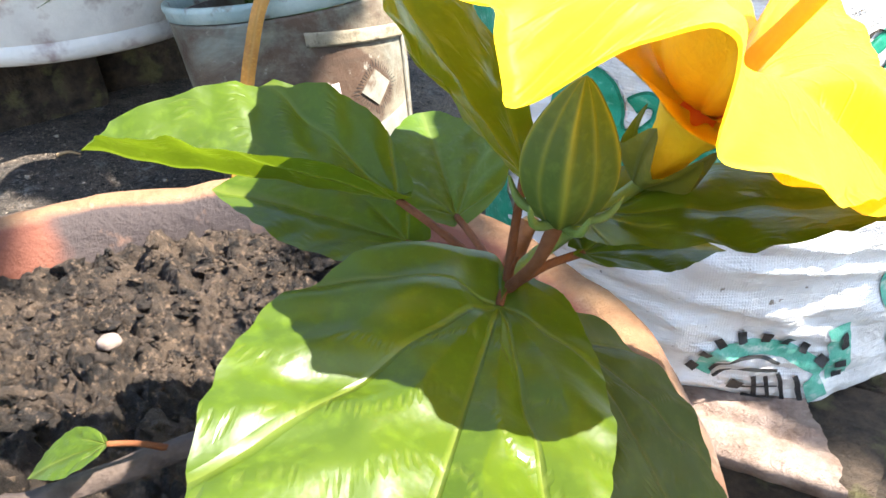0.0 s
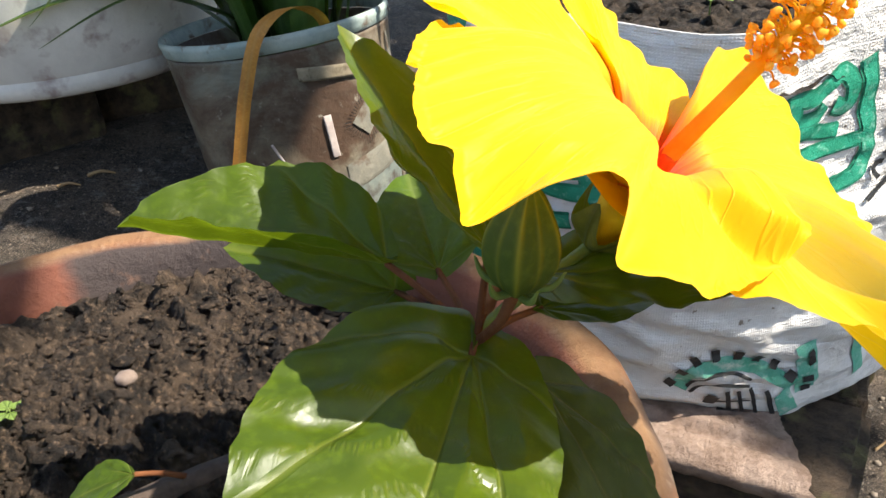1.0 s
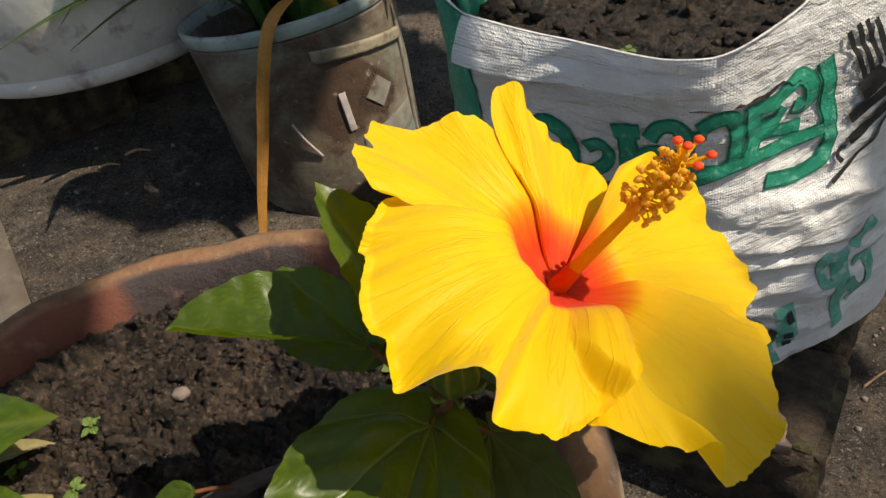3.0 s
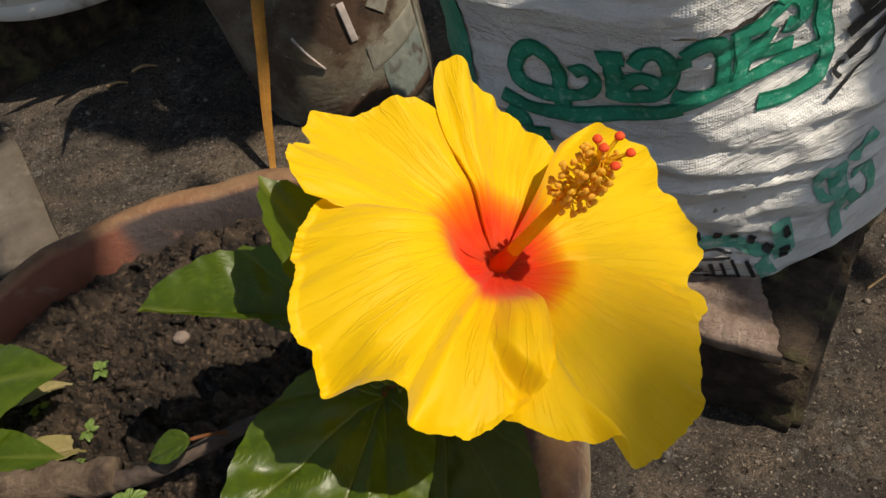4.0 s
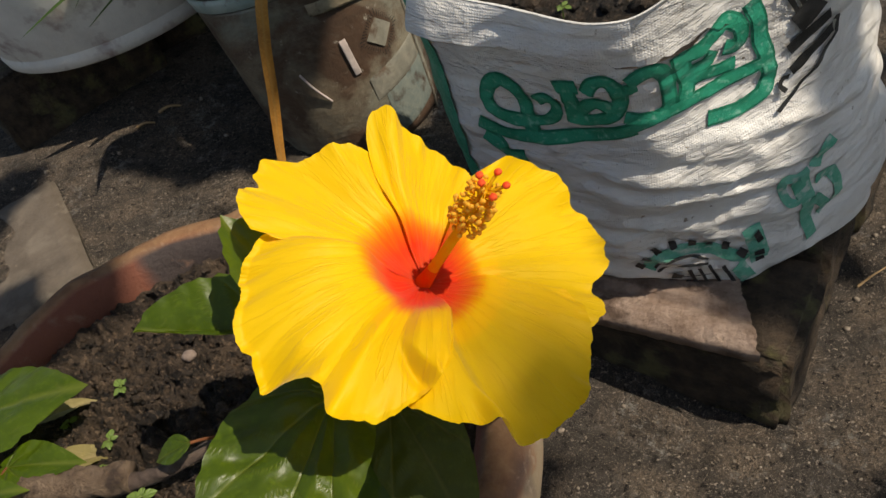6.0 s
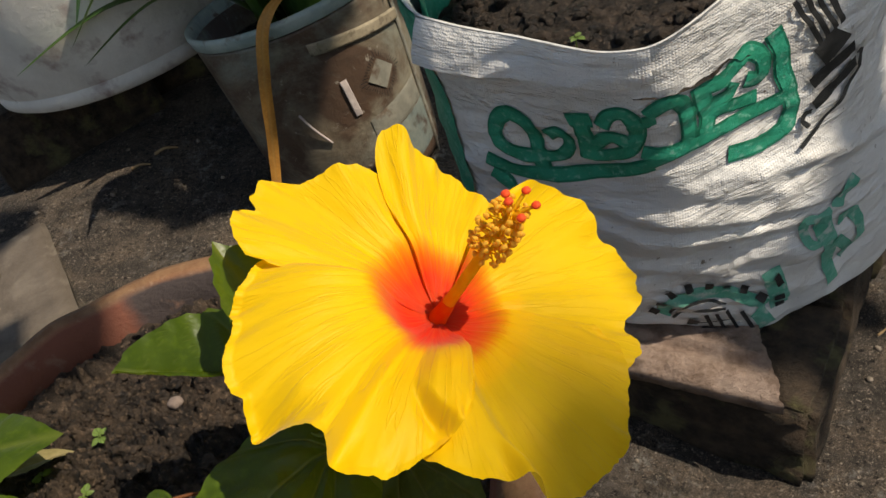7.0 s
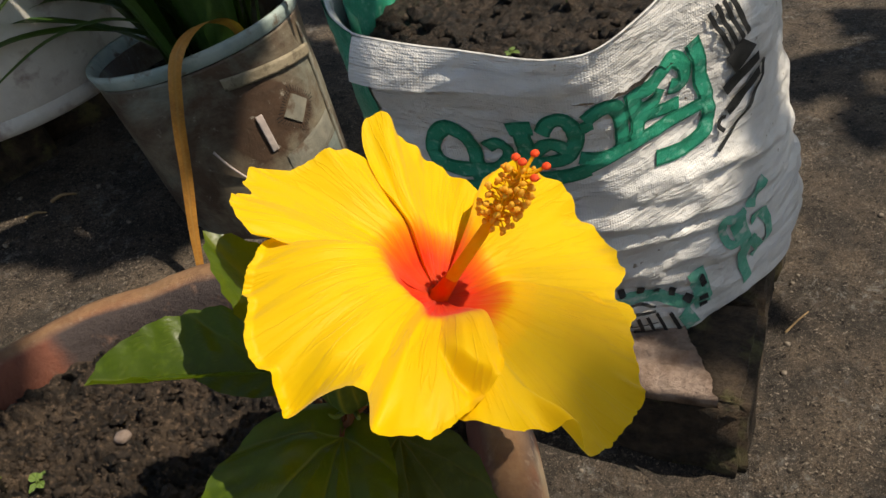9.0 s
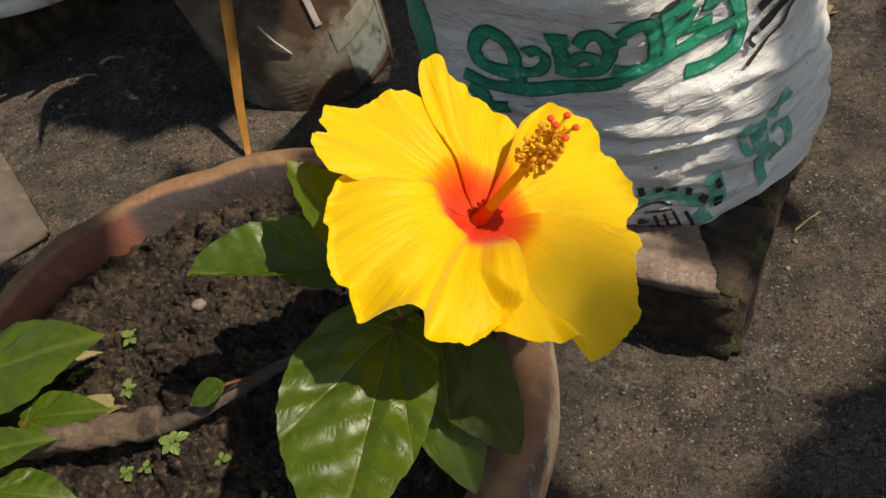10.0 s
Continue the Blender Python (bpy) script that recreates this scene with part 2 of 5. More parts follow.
def painted_tin():
    k = Nodes("rusted_painted_tin", 0.5, 0.0, 0.4)
    rust = k.ramp(k.noise(9.0, 8, 0.68, 0.5), [(0.42, (0, 0, 0)), (0.56, (1, 1, 1))])
    col = k.mix(k.ramp(k.noise(7.0, 5, 0.6), [(0.4, (0, 0, 0)), (0.62, (1, 1, 1))]), (0.165, 0.180, 0.150), (0.23, 0.185, 0.125))
    col = k.mix(rust, col, k.mix(k.noise(40.0, 5), (0.050, 0.032, 0.022), (0.115, 0.068, 0.044)))
    col = k.mix(k.ramp(k.noise(95.0, 6, 0.7), [(0.62, (0, 0, 0)), (0.70, (1, 1, 1))]), col, (0.30, 0.27, 0.22))
    col = k.mix(k.math("MULTIPLY", k.ramp(k.noise(55.0, 4, 0.6, co=k.stretch(0.3, 0.3, 3.0)), [(0.5, (0, 0, 0)), (0.62, (1, 1, 1))]), 0.22), col, (0.045, 0.032, 0.024))
    k.color(col)
    k.bump(k.noise(60.0, 8, 0.7), 0.0018)
    return k.m


M_GROUND = concrete()
M_SOIL = soil("pot_soil", (0.012, 0.0085, 0.006), (0.078, 0.053, 0.035))
M_SACKSOIL = soil("dark_compost", (0.009, 0.007, 0.005), (0.046, 0.032, 0.022))
M_TERRA = terracotta("weathered_terracotta", False)
M_RIMCLAY = terracotta("stained_rim_clay", True)
M_INCLAY = inner_clay()
M_PETAL = petal_mat()
M_TUBE = mottled("orange_petal_base", (0.84, 0.46, 0.010), (0.90, 0.56, 0.015), 150.0, 0.55, 0.0006, 400.0)
M_LEAF = leaf_mat("hibiscus_leaf", (0.040, 0.073, 0.004), (0.071, 0.113, 0.006), (0.15, 0.18, 0.03), 0.35, 0.36, 0.40)
M_PALELEAF = leaf_mat("pale_leaf", (0.050, 0.098, 0.008), (0.082, 0.138, 0.014), (0.16, 0.21, 0.06), 0.42, 0.34, 0.30)
# own olive tone, darkened further to stand for the shade under the flower
M_SHADEOLIVE = leaf_mat("shaded_olive_leaf", (0.022, 0.034, 0.003), (0.042, 0.054, 0.004), (0.085, 0.085, 0.015), 0.5, 0.16, 0.2)
M_OLDLEAF = leaf_mat("yellowing_leaf", (0.16, 0.13, 0.045), (0.22, 0.18, 0.07), (0.26, 0.20, 0.10), 0.6, 0.15)
M_SEED = leaf_mat("seedling_leaf", (0.10, 0.17, 0.03), (0.16, 0.24, 0.05), (0.2, 0.28, 0.08), 0.5, 0.25)
M_STRAP = leaf_mat("strap_leaf", (0.020, 0.055, 0.010), (0.040, 0.095, 0.015), (0.06, 0.12, 0.03), 0.38, 0.2)
M_DYING = leaf_mat("dying_blade", (0.36, 0.14, 0.022), (0.50, 0.23, 0.04), (0.46, 0.24, 0.06), 0.5, 0.15)
M_STEM = mottled("brown_stem", (0.105, 0.038, 0.016), (0.17, 0.066, 0.028), 140.0, 0.7, 0.0006, 500.0, 0.12)
M_STUB = mottled("pruned_stub", (0.18, 0.075, 0.034), (0.30, 0.14, 0.070), 200.0, 0.75, 0.0008, 500.0, 0.12)
M_GREENSTEM = mottled("green_stalk", (0.10, 0.15, 0.03), (0.14, 0.19, 0.05), 120.0, 0.5, 0.0004, 500.0)
M_BARK = mottled("grey_bark", (0.095, 0.062, 0.040), (0.185, 0.130, 0.088), 110.0, 0.85, 0.004, 170.0, c3=(0.055, 0.036, 0.026), s3=70.0)
M_TWIG = mottled("twig_bark", (0.050, 0.034, 0.027), (0.105, 0.075, 0.060), 120.0, 0.85, 0.002, 240.0)
M_CUT = mottled("cut_wood", (0.42, 0.27, 0.14), (0.55, 0.37, 0.20), 500.0, 0.8, 0.0008, 900.0)
M_COLUMN = fleshy("orange_column", (0.92, 0.48, 0.016), (0.94, 0.58, 0.026), 160.0, 0.5, 0.40)
M_FOOT = fleshy("red_column_foot", (0.88, 0.10, 0.012), (0.92, 0.22, 0.015), 160.0, 0.5, 0.40)
M_ANTHER = fleshy("pollen_anther", (0.95, 0.50, 0.035), (0.97, 0.62, 0.09), 900.0, 0.8, 0.45)
M_STIGMA = mottled("red_stigma", (0.80, 0.05, 0.012), (0.86, 0.10, 0.02), 900.0, 0.7)
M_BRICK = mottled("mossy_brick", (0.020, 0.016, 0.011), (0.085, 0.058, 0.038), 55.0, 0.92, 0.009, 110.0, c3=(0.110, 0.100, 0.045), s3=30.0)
M_TILE = mottled("pale_fired_clay", (0.20, 0.135, 0.10), (0.37, 0.275, 0.22), 60.0, 0.88, 0.004, 200.0, c3=(0.11, 0.072, 0.052), s3=34.0)
M_TIN = painted_tin()
M_RIM = mottled("pale_blue_rim", (0.22, 0.29, 0.275), (0.36, 0.42, 0.39), 40.0, 0.5, 0.001, 150.0, c3=(0.15, 0.11, 0.08), s3=55.0)
M_TUB = mottled("chalky_white_tub", (0.54, 0.51, 0.47), (0.66, 0.63, 0.58), 18.0, 0.6, 0.001, 120.0, c3=(0.34, 0.27, 0.25), s3=26.0)
M_BAND = mottled("worn_band", (0.20, 0.165, 0.11), (0.32, 0.27, 0.19), 45.0, 0.75, 0.0015, 180.0, c3=(0.07, 0.055, 0.04), s3=70.0)
M_SACK = woven()
M_GREEN = mottled("green_print", (0.010, 0.20, 0.115), (0.024, 0.31, 0.195), 60.0, 0.45, 0.0016, 110.0, c3=(0.16, 0.40, 0.30), s3=190.0)
M_DEEPGREEN = mottled("deep_green_print", (0.005, 0.125, 0.070), (0.012, 0.19, 0.11), 45.0, 0.45, 0.0016, 110.0, c3=(0.05, 0.27, 0.18), s3=170.0)
M_PALEGREEN = mottled("faded_green_print", (0.055, 0.30, 0.20), (0.16, 0.42, 0.32), 70.0, 0.5, 0.0016, 110.0, c3=(0.42, 0.50, 0.44), s3=120.0)
M_BLACK = mottled("black_print", (0.012, 0.013, 0.013), (0.03, 0.03, 0.03), 80.0, 0.5, 0.0006, 200.0)
M_PEBBLE = mottled("pale_pebble", (0.17, 0.125, 0.10), (0.25, 0.195, 0.165), 120.0, 0.7, 0.0006, 300.0)
M_PALE = mottled("pale_plaster", (0.46, 0.38, 0.35), (0.58, 0.50, 0.46), 70.0, 0.8, 0.001, 200.0)
M_SLAB = mottled("beige_stone", (0.080, 0.064, 0.050), (0.130, 0.106, 0.084), 26.0, 0.85, 0.002, 130.0, c3=(0.15, 0.125, 0.10), s3=34.0)
M_GRIT = mottled("pale_grit", (0.10, 0.080, 0.062), (0.26, 0.215, 0.17), 300.0, 0.9, 0.0, 60.0, 0.2)
M_DRY = mottled("dry_litter", (0.24, 0.15, 0.075), (0.34, 0.23, 0.12), 70.0, 0.85, 0.001, 200.0)


# ---- mesh tools ----
def thing(name, at, label, category, group="", kind=""):
    ob = new(name)
    ob.location = at
    ob.empty_display_size = 0.02
    return tagged(ob, label, category, group, kind)


def part(name, data, material, parent, label="", smooth=True):
    """One mesh object in world places, under a thing or a part."""
    if isinstance(data, bmesh.types.BMesh):
        me = bpy.data.meshes.new(name)
        data.to_mesh(me)
        data.free()
    else:
        me = data
    for p in me.polygons:
        p.use_smooth = smooth
    if not me.materials:
        me.materials.append(material)
    ob = new(name, me)
    if parent is not None:
        ob.parent = parent
        if parent.type == "EMPTY":
            ob.matrix_parent_inverse = Matrix.Translation(parent.location).inverted()
    if label:
        ob["label"] = label
    return ob


def sheet(nu, nv, place, uvs=None, closed=False, veins=None):
    """A grid mesh: place(i / nu, j / nv) gives each corner."""
    cols = nu if closed else nu + 1
    pts = [place(i / nu, j / nv) for j in range(nv + 1) for i in range(cols)]
    faces = []
    for j in range(nv):
        for i in range(nu):
            a, b = j * cols + i, j * cols + (i + 1) % cols
            faces.append((a, b, b + cols, a + cols))
    me = bpy.data.meshes.new("sheet")
    me.from_pydata([tuple(p) for p in pts], [], faces)
    if uvs:
        lay = me.uv_layers.new(name="map")
        n = 0
        for j in range(nv):
            for i in range(nu):
                for di, dj in ((0, 0), (1, 0), (1, 1), (0, 1)):
                    lay.data[n].uv = uvs((i + di) / nu, (j + dj) / nv)
                    n += 1
    if veins:
        at = me.attributes.new("vein", "FLOAT", "POINT")
        n = 0
        for j in range(nv + 1):
            for i in range(cols):
                at.data[n].value = veins(i / nu, j / nv)
                n += 1
    return me


def spline(pts, n, closed=False):
    """Points along a smooth curve through pts."""
    pts = [Vector(p) for p in pts]
    out, m = [], len(pts)
    for k in range(m if closed else m - 1):
        if closed:
            p0, p1, p2, p3 = (pts[(k + d) % m] for d in (-1, 0, 1, 2))
        else:
            p0, p1, p2, p3 = pts[max(k - 1, 0)], pts[k], pts[k + 1], pts[min(k + 2, m - 1)]
        for i in range(n):
            t = i / n
            out.append(0.5 * (2 * p1 + (p2 - p0) * t + (2 * p0 - 5 * p1 + 4 * p2 - p3) * t * t + (3 * p1 - p0 - 3 * p2 + p3) * t ** 3))
    if not closed:
        out.append(pts[-1])
    return out


def add_tube(bm, pts, radii, sides=8, lump=0.0, cap=True):
    """Adds a round tube through pts; radii are spread along it."""
    pts = [Vector(p) for p in pts]
    rings, last = [], None
    for k, p in enumerate(pts):
        d = (pts[min(k + 1, len(pts) - 1)] - pts[max(k - 1, 0)]).normalized()
        if last is None:
            a = d.orthogonal().normalized()
        else:
            a = (last - d * last.dot(d)).normalized()
        last = a
        b = d.cross(a)
        f = k / (len(pts) - 1) * (len(radii) - 1)
        i = min(int(f), len(radii) - 2)
        r = radii[i] + (radii[i + 1] - radii[i]) * (f - i)
        ring = []
        for s in range(sides):
            w = 2 * math.pi * s / sides
            rr = r * (1 + lump * noise.noise(p * 160 + Vector((math.cos(w), math.sin(w), 0)) * 1.5))
            ring.append(bm.verts.new(p + a * math.cos(w) * rr + b * math.sin(w) * rr))
        rings.append(ring)
    for r0, r1 in zip(rings, rings[1:]):
        for s in range(sides):
            bm.faces.new((r0[s], r0[(s + 1) % sides], r1[(s + 1) % sides], r1[s]))
    if cap:
        bm.faces.new(rings[0][::-1])
        bm.faces.new(rings[-1])


def tube(pts, radii, sides=8, lump=0.0, fine=6):
    bm = bmesh.new()
    add_tube(bm, spline(pts, fine) if len(pts) > 2 else pts, radii, sides, lump)
    return bm


def lathe(centre, profile, sides=64, tilt=None, wave=None):
    """A turned body: profile of (radius, height); wave(angle, k) moves radius and height."""
    c = Vector(centre)

    def place(u, v):
        k = v * (len(profile) - 1)
        i = min(int(k), len(profile) - 2)
        r = profile[i][0] + (profile[i + 1][0] - profile[i][0]) * (k - i)
        h = profile[i][1] + (profile[i + 1][1] - profile[i][1]) * (k - i)
        w = 2 * math.pi * u
        if wave:
            dr, dh = wave(w, h)
            r, h = r + dr, h + dh
        p = Vector((r * math.cos(w), r * math.sin(w), h))
        return c + (tilt @ p if tilt else p)

    return sheet(sides, len(profile) - 1, place, lambda u, v: (u, v), closed=True)


CLOD_SHAPES = {}


def clod_shape(detail):
    if detail not in CLOD_SHAPES:
        b = bmesh.new()
        bmesh.ops.create_icosphere(b, subdivisions=detail, radius=1.0)
        b.verts.index_update()
        CLOD_SHAPES[detail] = [v.co.copy() for v in b.verts], [[v.index for v in f.verts] for f in b.faces]
        b.free()
    return CLOD_SHAPES[detail]


def lump(bm, at, size, seed, detail=2, rough=0.35):
    """Adds an uneven clod."""
    points, faces = clod_shape(detail)
    off = Vector((seed * 7.3, seed * 3.1, seed * 5.7))
    at = Vector(at)
    made = []
    for p in points:
        n = noise.noise(p * 1.3 + off) + 0.5 * noise.noise(p * 3.1 + off)
        made.append(bm.verts.new(at + Vector((p.x * size[0], p.y * size[1], p.z * size[2])) * (1 + rough * n)))
    for f in faces:
        bm.faces.new([made[k] for k in f])


def block(size, bevel=0.006, seed=0, wear=0.003):
    """A worn brick about its own base centre."""
    bm = bmesh.new()
    bmesh.ops.create_cube(bm, size=1.0)
    bmesh.ops.scale(bm, vec=size, verts=bm.verts)
    bmesh.ops.translate(bm, vec=(0, 0, size[2] / 2), verts=bm.verts)
    bmesh.ops.bevel(bm, geom=bm.edges[:], offset=bevel, segments=2, affect="EDGES")
    bmesh.ops.subdivide_edges(bm, edges=[e for e in bm.edges if e.calc_length() > 0.03], cuts=7, use_grid_fill=True)
    for v in bm.verts:
        q = v.co * 42 + Vector((seed, seed * 2.0, 0))
        v.co += Vector((noise.noise(q), noise.noise(q + Vector((9, 0, 0))), 0.6 * noise.noise(q + Vector((0, 9, 0))))) * wear
    return bm


def smooth_step(a, b, x):
    t = min(1, max(0, (x - a) / (b - a)))
    return t * t * (3 - 2 * t)


# ---- ground ----
def ground_z(x, y):
    d = -(x - 0.3) * 0.8 + (y - 0.15) * 0.5
    rise = 0.2 * (0.5 * (d + math.sqrt(d * d + 0.004)) - 0.5 * ((d - 0.75) + math.sqrt((d - 0.75) ** 2 + 0.004)))
    rise *= smooth_step(-0.25, 0.05, d)
    far = smooth_step(4, 1.0, math.hypot(x, y))
    return rise * (0.3 + 0.7 * far) + far * (0.004 * noise.noise(Vector((x * 5, y * 5, 0))) + 0.0022 * noise.noise(Vector((x * 24, y * 24, 1))))


def ground_line(u):
    """Steps that are fine near the middle and reach far out."""
    w = 2 * u - 1
    return 1.6 * w + 78 * w ** 9


floor = part("ground", sheet(220, 220, lambda u, v: (lambda x, y: Vector((x, y, ground_z(x, y))))(ground_line(u) + 0.15, ground_line(v) + 0.4)), M_GROUND, None)
tagged(floor, "dark weathered concrete yard with stains and lichen", "ground", kind="structure")

# ---- terracotta pot with soil ----
POT = Vector((0.03, 0.03, 0.0))
RIM_Z, RIM_R = 0.285, 0.172
pot_ground = 0.012


def pot_wave(w, h):
    k = smooth_step(0.2, RIM_Z, h)
    q = Vector((math.cos(w) * 2.2, math.sin(w) * 2.2, 3))
    return 0.004 * k * noise.noise(q), 0.006 * k * noise.noise(q * 1.7 + Vector((5, 0, 0))) + 0.0015 * k * noise.noise(q * 5)


pot = thing("flower_pot", POT + Vector((0, 0, pot_ground)), "weathered terracotta pot with a thick uneven stained rim", "flower pot")
outer = [(0.02, pot_ground), (0.10, pot_ground), (0.108, 0.018), (0.115, 0.06), (0.130, 0.12), (0.145, 0.18), (0.152, 0.215), (0.155, 0.226), (0.164, 0.232),
         (0.171, 0.240), (0.174, 0.252), (0.174, 0.266), (0.171, 0.277), (0.166, 0.283), (0.159, 0.285), (0.152, 0.281), (0.148, 0.272), (0.145, 0.258), (0.141, 0.235), (0.136, 0.20), (0.02, 0.19)]
part("body", lathe(POT, outer[:8], 128, wave=pot_wave), M_TERRA, pot)
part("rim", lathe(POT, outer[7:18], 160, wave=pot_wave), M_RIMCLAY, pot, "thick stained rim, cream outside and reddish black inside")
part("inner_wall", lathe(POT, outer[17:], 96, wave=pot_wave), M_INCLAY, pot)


def soil_z(x, y):
    r = math.hypot(x - POT.x, y - POT.y)
    z = 0.262 + 0.010 * math.exp(-((x - 0.0) ** 2 + (y - 0.06) ** 2) / 0.006) - 0.012 * smooth_step(0.09, 0.02, abs(x - 0.10) + abs(y - 0.01))
    p = Vector((x, y, 0))
    w = p + 0.004 * noise.noise_vector(p * 90)
    d1 = noise.voronoi(w * 62)[0]
    d2 = noise.voronoi(w * 150)[0]
    k = smooth_step(0.150, 0.128, r)
    z += 0.009 * noise.noise(p * 20) + 0.0125 * k * min(1.0, 1.8 * (d1[1] - d1[0])) * (0.5 + noise.noise(p * 35)) + 0.0050 * k * min(1, 1.6 * (d2[1] - d2[0])) + 0.004 * noise.noise(p * 130) + 0.0022 * noise.noise(p * 330) - 0.007
    return z + 0.006 * smooth_step(0.10, 0.146, r)


def soil_place(u, v):
    w, r = 2 * math.pi * u, 0.1485 * v
    x, y = POT.x + r * math.cos(w), POT.y + r * math.sin(w)
    return Vector((x, y, soil_z(x, y)))


pot_soil = part("soil", sheet(420, 170, soil_place, closed=True), M_SOIL, None)
tagged(pot_soil, "clumpy damp brown potting soil in the terracotta pot", "soil", kind="stuff")
random.seed(5)
bm = bmesh.new()
for k in range(520):
    w, r = random.uniform(0, 6.283), 0.138 * math.sqrt(random.random())
    x, y = POT.x + r * math.cos(w), POT.y + r * math.sin(w)
    s = random.choice((0.0012, 0.0015, 0.002, 0.0025, 0.0035)) * random.uniform(0.7, 1.2)
    lump(bm, (x, y, soil_z(x, y) + s * 0.1), (s * random.uniform(0.9, 1.5), s * random.uniform(0.7, 1.1), s * 0.75), k, 2, 1.3)
for k in range(3600):
    w, r = random.uniform(0, 6.283), 0.145 * math.sqrt(random.random())
    x, y = POT.x + r * math.cos(w), POT.y + r * math.sin(w)
    s = random.uniform(0.0005, 0.0014)
    lump(bm, (x, y, soil_z(x, y) + s * 0.2), (s * random.uniform(0.8, 1.5), s * random.uniform(0.7, 1.1), s * 0.8), k, 1, 0.9)
clods = part("soil_clods", bm, M_SOIL, None)
tagged(clods, "crumbly lumps of brown soil lying on the bed", "soil", kind="stuff")


def on_soil(x, y, up=0.0):
    return Vector((x, y, soil_z(x, y) + up))


bm = bmesh.new()
lump(bm, (0.016, 0.084, 0.2745), (0.0042, 0.0036, 0.003), 3, 3, 0.15)
tagged(part("pebble", bm, M_PEBBLE, None), "small pale rounded pebble on the soil", "pebble")


# ---- hibiscus plant ----
def outline(points):
    """Smooth curve through (x, y) pairs, as a function."""
    xs = [p[0] for p in points]
    ys = [p[1] for p in points]

    def f(x):
        if x <= xs[0]:
            return ys[0]
        if x >= xs[-1]:
            return ys[-1]
        i = max(k for k in range(len(xs) - 1) if xs[k] <= x)
        t = (x - xs[i]) / (xs[i + 1] - xs[i])
        p0, p1, p2, p3 = ys[max(i - 1, 0)], ys[i], ys[i + 1], ys[min(i + 2, len(ys) - 1)]
        return 0.5 * (2 * p1 + (p2 - p0) * t + (2 * p0 - 5 * p1 + 4 * p2 - p3) * t * t + (3 * p1 - p0 - 3 * p2 + p3) * t ** 3)

    return f


plant = thing("hibiscus_plant", (0.0, 0.008, 0.28), "hibiscus with one large open yellow flower and glossy green leaves", "plant")

O = Vector((0.181, 0.004, 0.382))
N = Vector((0.5287, -0.1334, 0.8383)).normalized()
U = Vector((0.8458, 0.0, -0.5335)).normalized()
V = N.cross(U).normalized()


THROAT = U * 0.0058 + V * 0.0036


def flower_point(r, w, h):
    """A place in the flower: the throat lies a little off the middle of the petals."""
    return O + (U * math.cos(w) + V * math.sin(w)) * r + N * h + THROAT * (1 - smooth_step(0.0, 0.036, r))


BULGE = (0, 0.0045, 0.0062, 0.0042, 0.0030, 0.0014)


def petal(lo, hi, reach, rise, seed, droop=0.0, folds=7, back=False):
    """One petal: edge distance and edge height in mm, by angle in degrees."""
    rf, hf = outline(reach), outline(rise)

    def at(u, v):
        a = lo + (hi - lo) * u
        edge = rf(a) / 1000
        edge *= 1 + 0.014 * noise.noise(Vector((a * 0.11, seed, 0))) + 0.013 * noise.noise(Vector((a * 0.36, seed, 4))) + 0.007 * noise.noise(Vector((a * 0.9, seed, 8)))
        if back:
            v *= min(1, 0.030 / edge)
        return a, edge * v, edge

    def place(u, v):
        a, r, edge = at(u, v)
        t = r / edge
        funnel = -0.0015 * (1 - smooth_step(0.0, 0.004, r)) - 0.0045 * (1 - smooth_step(0.002, 0.024, r))
        bulge = BULGE[seed] + (0.0070 * smooth_step(250, 222, a) * smooth_step(172, 190, a) if seed == 2 else 0)
        h = funnel + hf(a) / 1000 * t ** 1.1 + bulge * math.sin(math.pi * min(1, t * 1.04)) * smooth_step(0.008, 0.022, r)
        h += 0.0026 * (u - 0.5) * smooth_step(0.004, 0.02, r)
        ruffle = noise.noise(Vector((a * 0.055 * folds / 7, seed * 3.7, t * 0.8))) * 0.0022 * t ** 2.2
        crease = (noise.noise(Vector((a * 0.10, seed * 1.3, t * 1.4))) * 0.0022 + noise.noise(Vector((a * 0.26, seed * 1.3, t * 2.2))) * 0.0007) * t ** 0.8 * smooth_step(0.010, 0.02, r)
        if seed == 2:
            fold = 0.0325 + 0.0095 * (a - 266) / 12
            puff = smooth_step(262, 272, a) * smooth_step(0.014, 0.028, r)
            h += 0.0040 * puff * (1 - smooth_step(fold - 0.001, fold + 0.0032, r)) - 0.0026 * puff * smooth_step(fold - 0.001, fold + 0.0032, r) * (1 - smooth_step(fold + 0.003, fold + 0.009, r))
            h -= 0.0105 * math.exp(-((a - 232) / 4.5) ** 2) * smooth_step(0.78, 1.0, t)
        if seed == 3:
            h += 0.005 * math.exp(-((a + 63) / 4.0) ** 2) * smooth_step(0.7, 0.95, t)
        lace = noise.noise(Vector((a * 0.21, seed * 2.1, 7))) * 0.0030 * smooth_step(0.80, 1.0, t)
        h += ruffle + crease * 0.42 + lace - droop * max(0, t - 0.82) ** 2
        return flower_point(r, radians(a), h - (0.0007 if back else 0))

    if back:
        return sheet(50, 26, place)
    return sheet(*((200, 120) if seed == 2 else (110, 56)), place, lambda u, v: (at(u, v)[1] * 100, u))


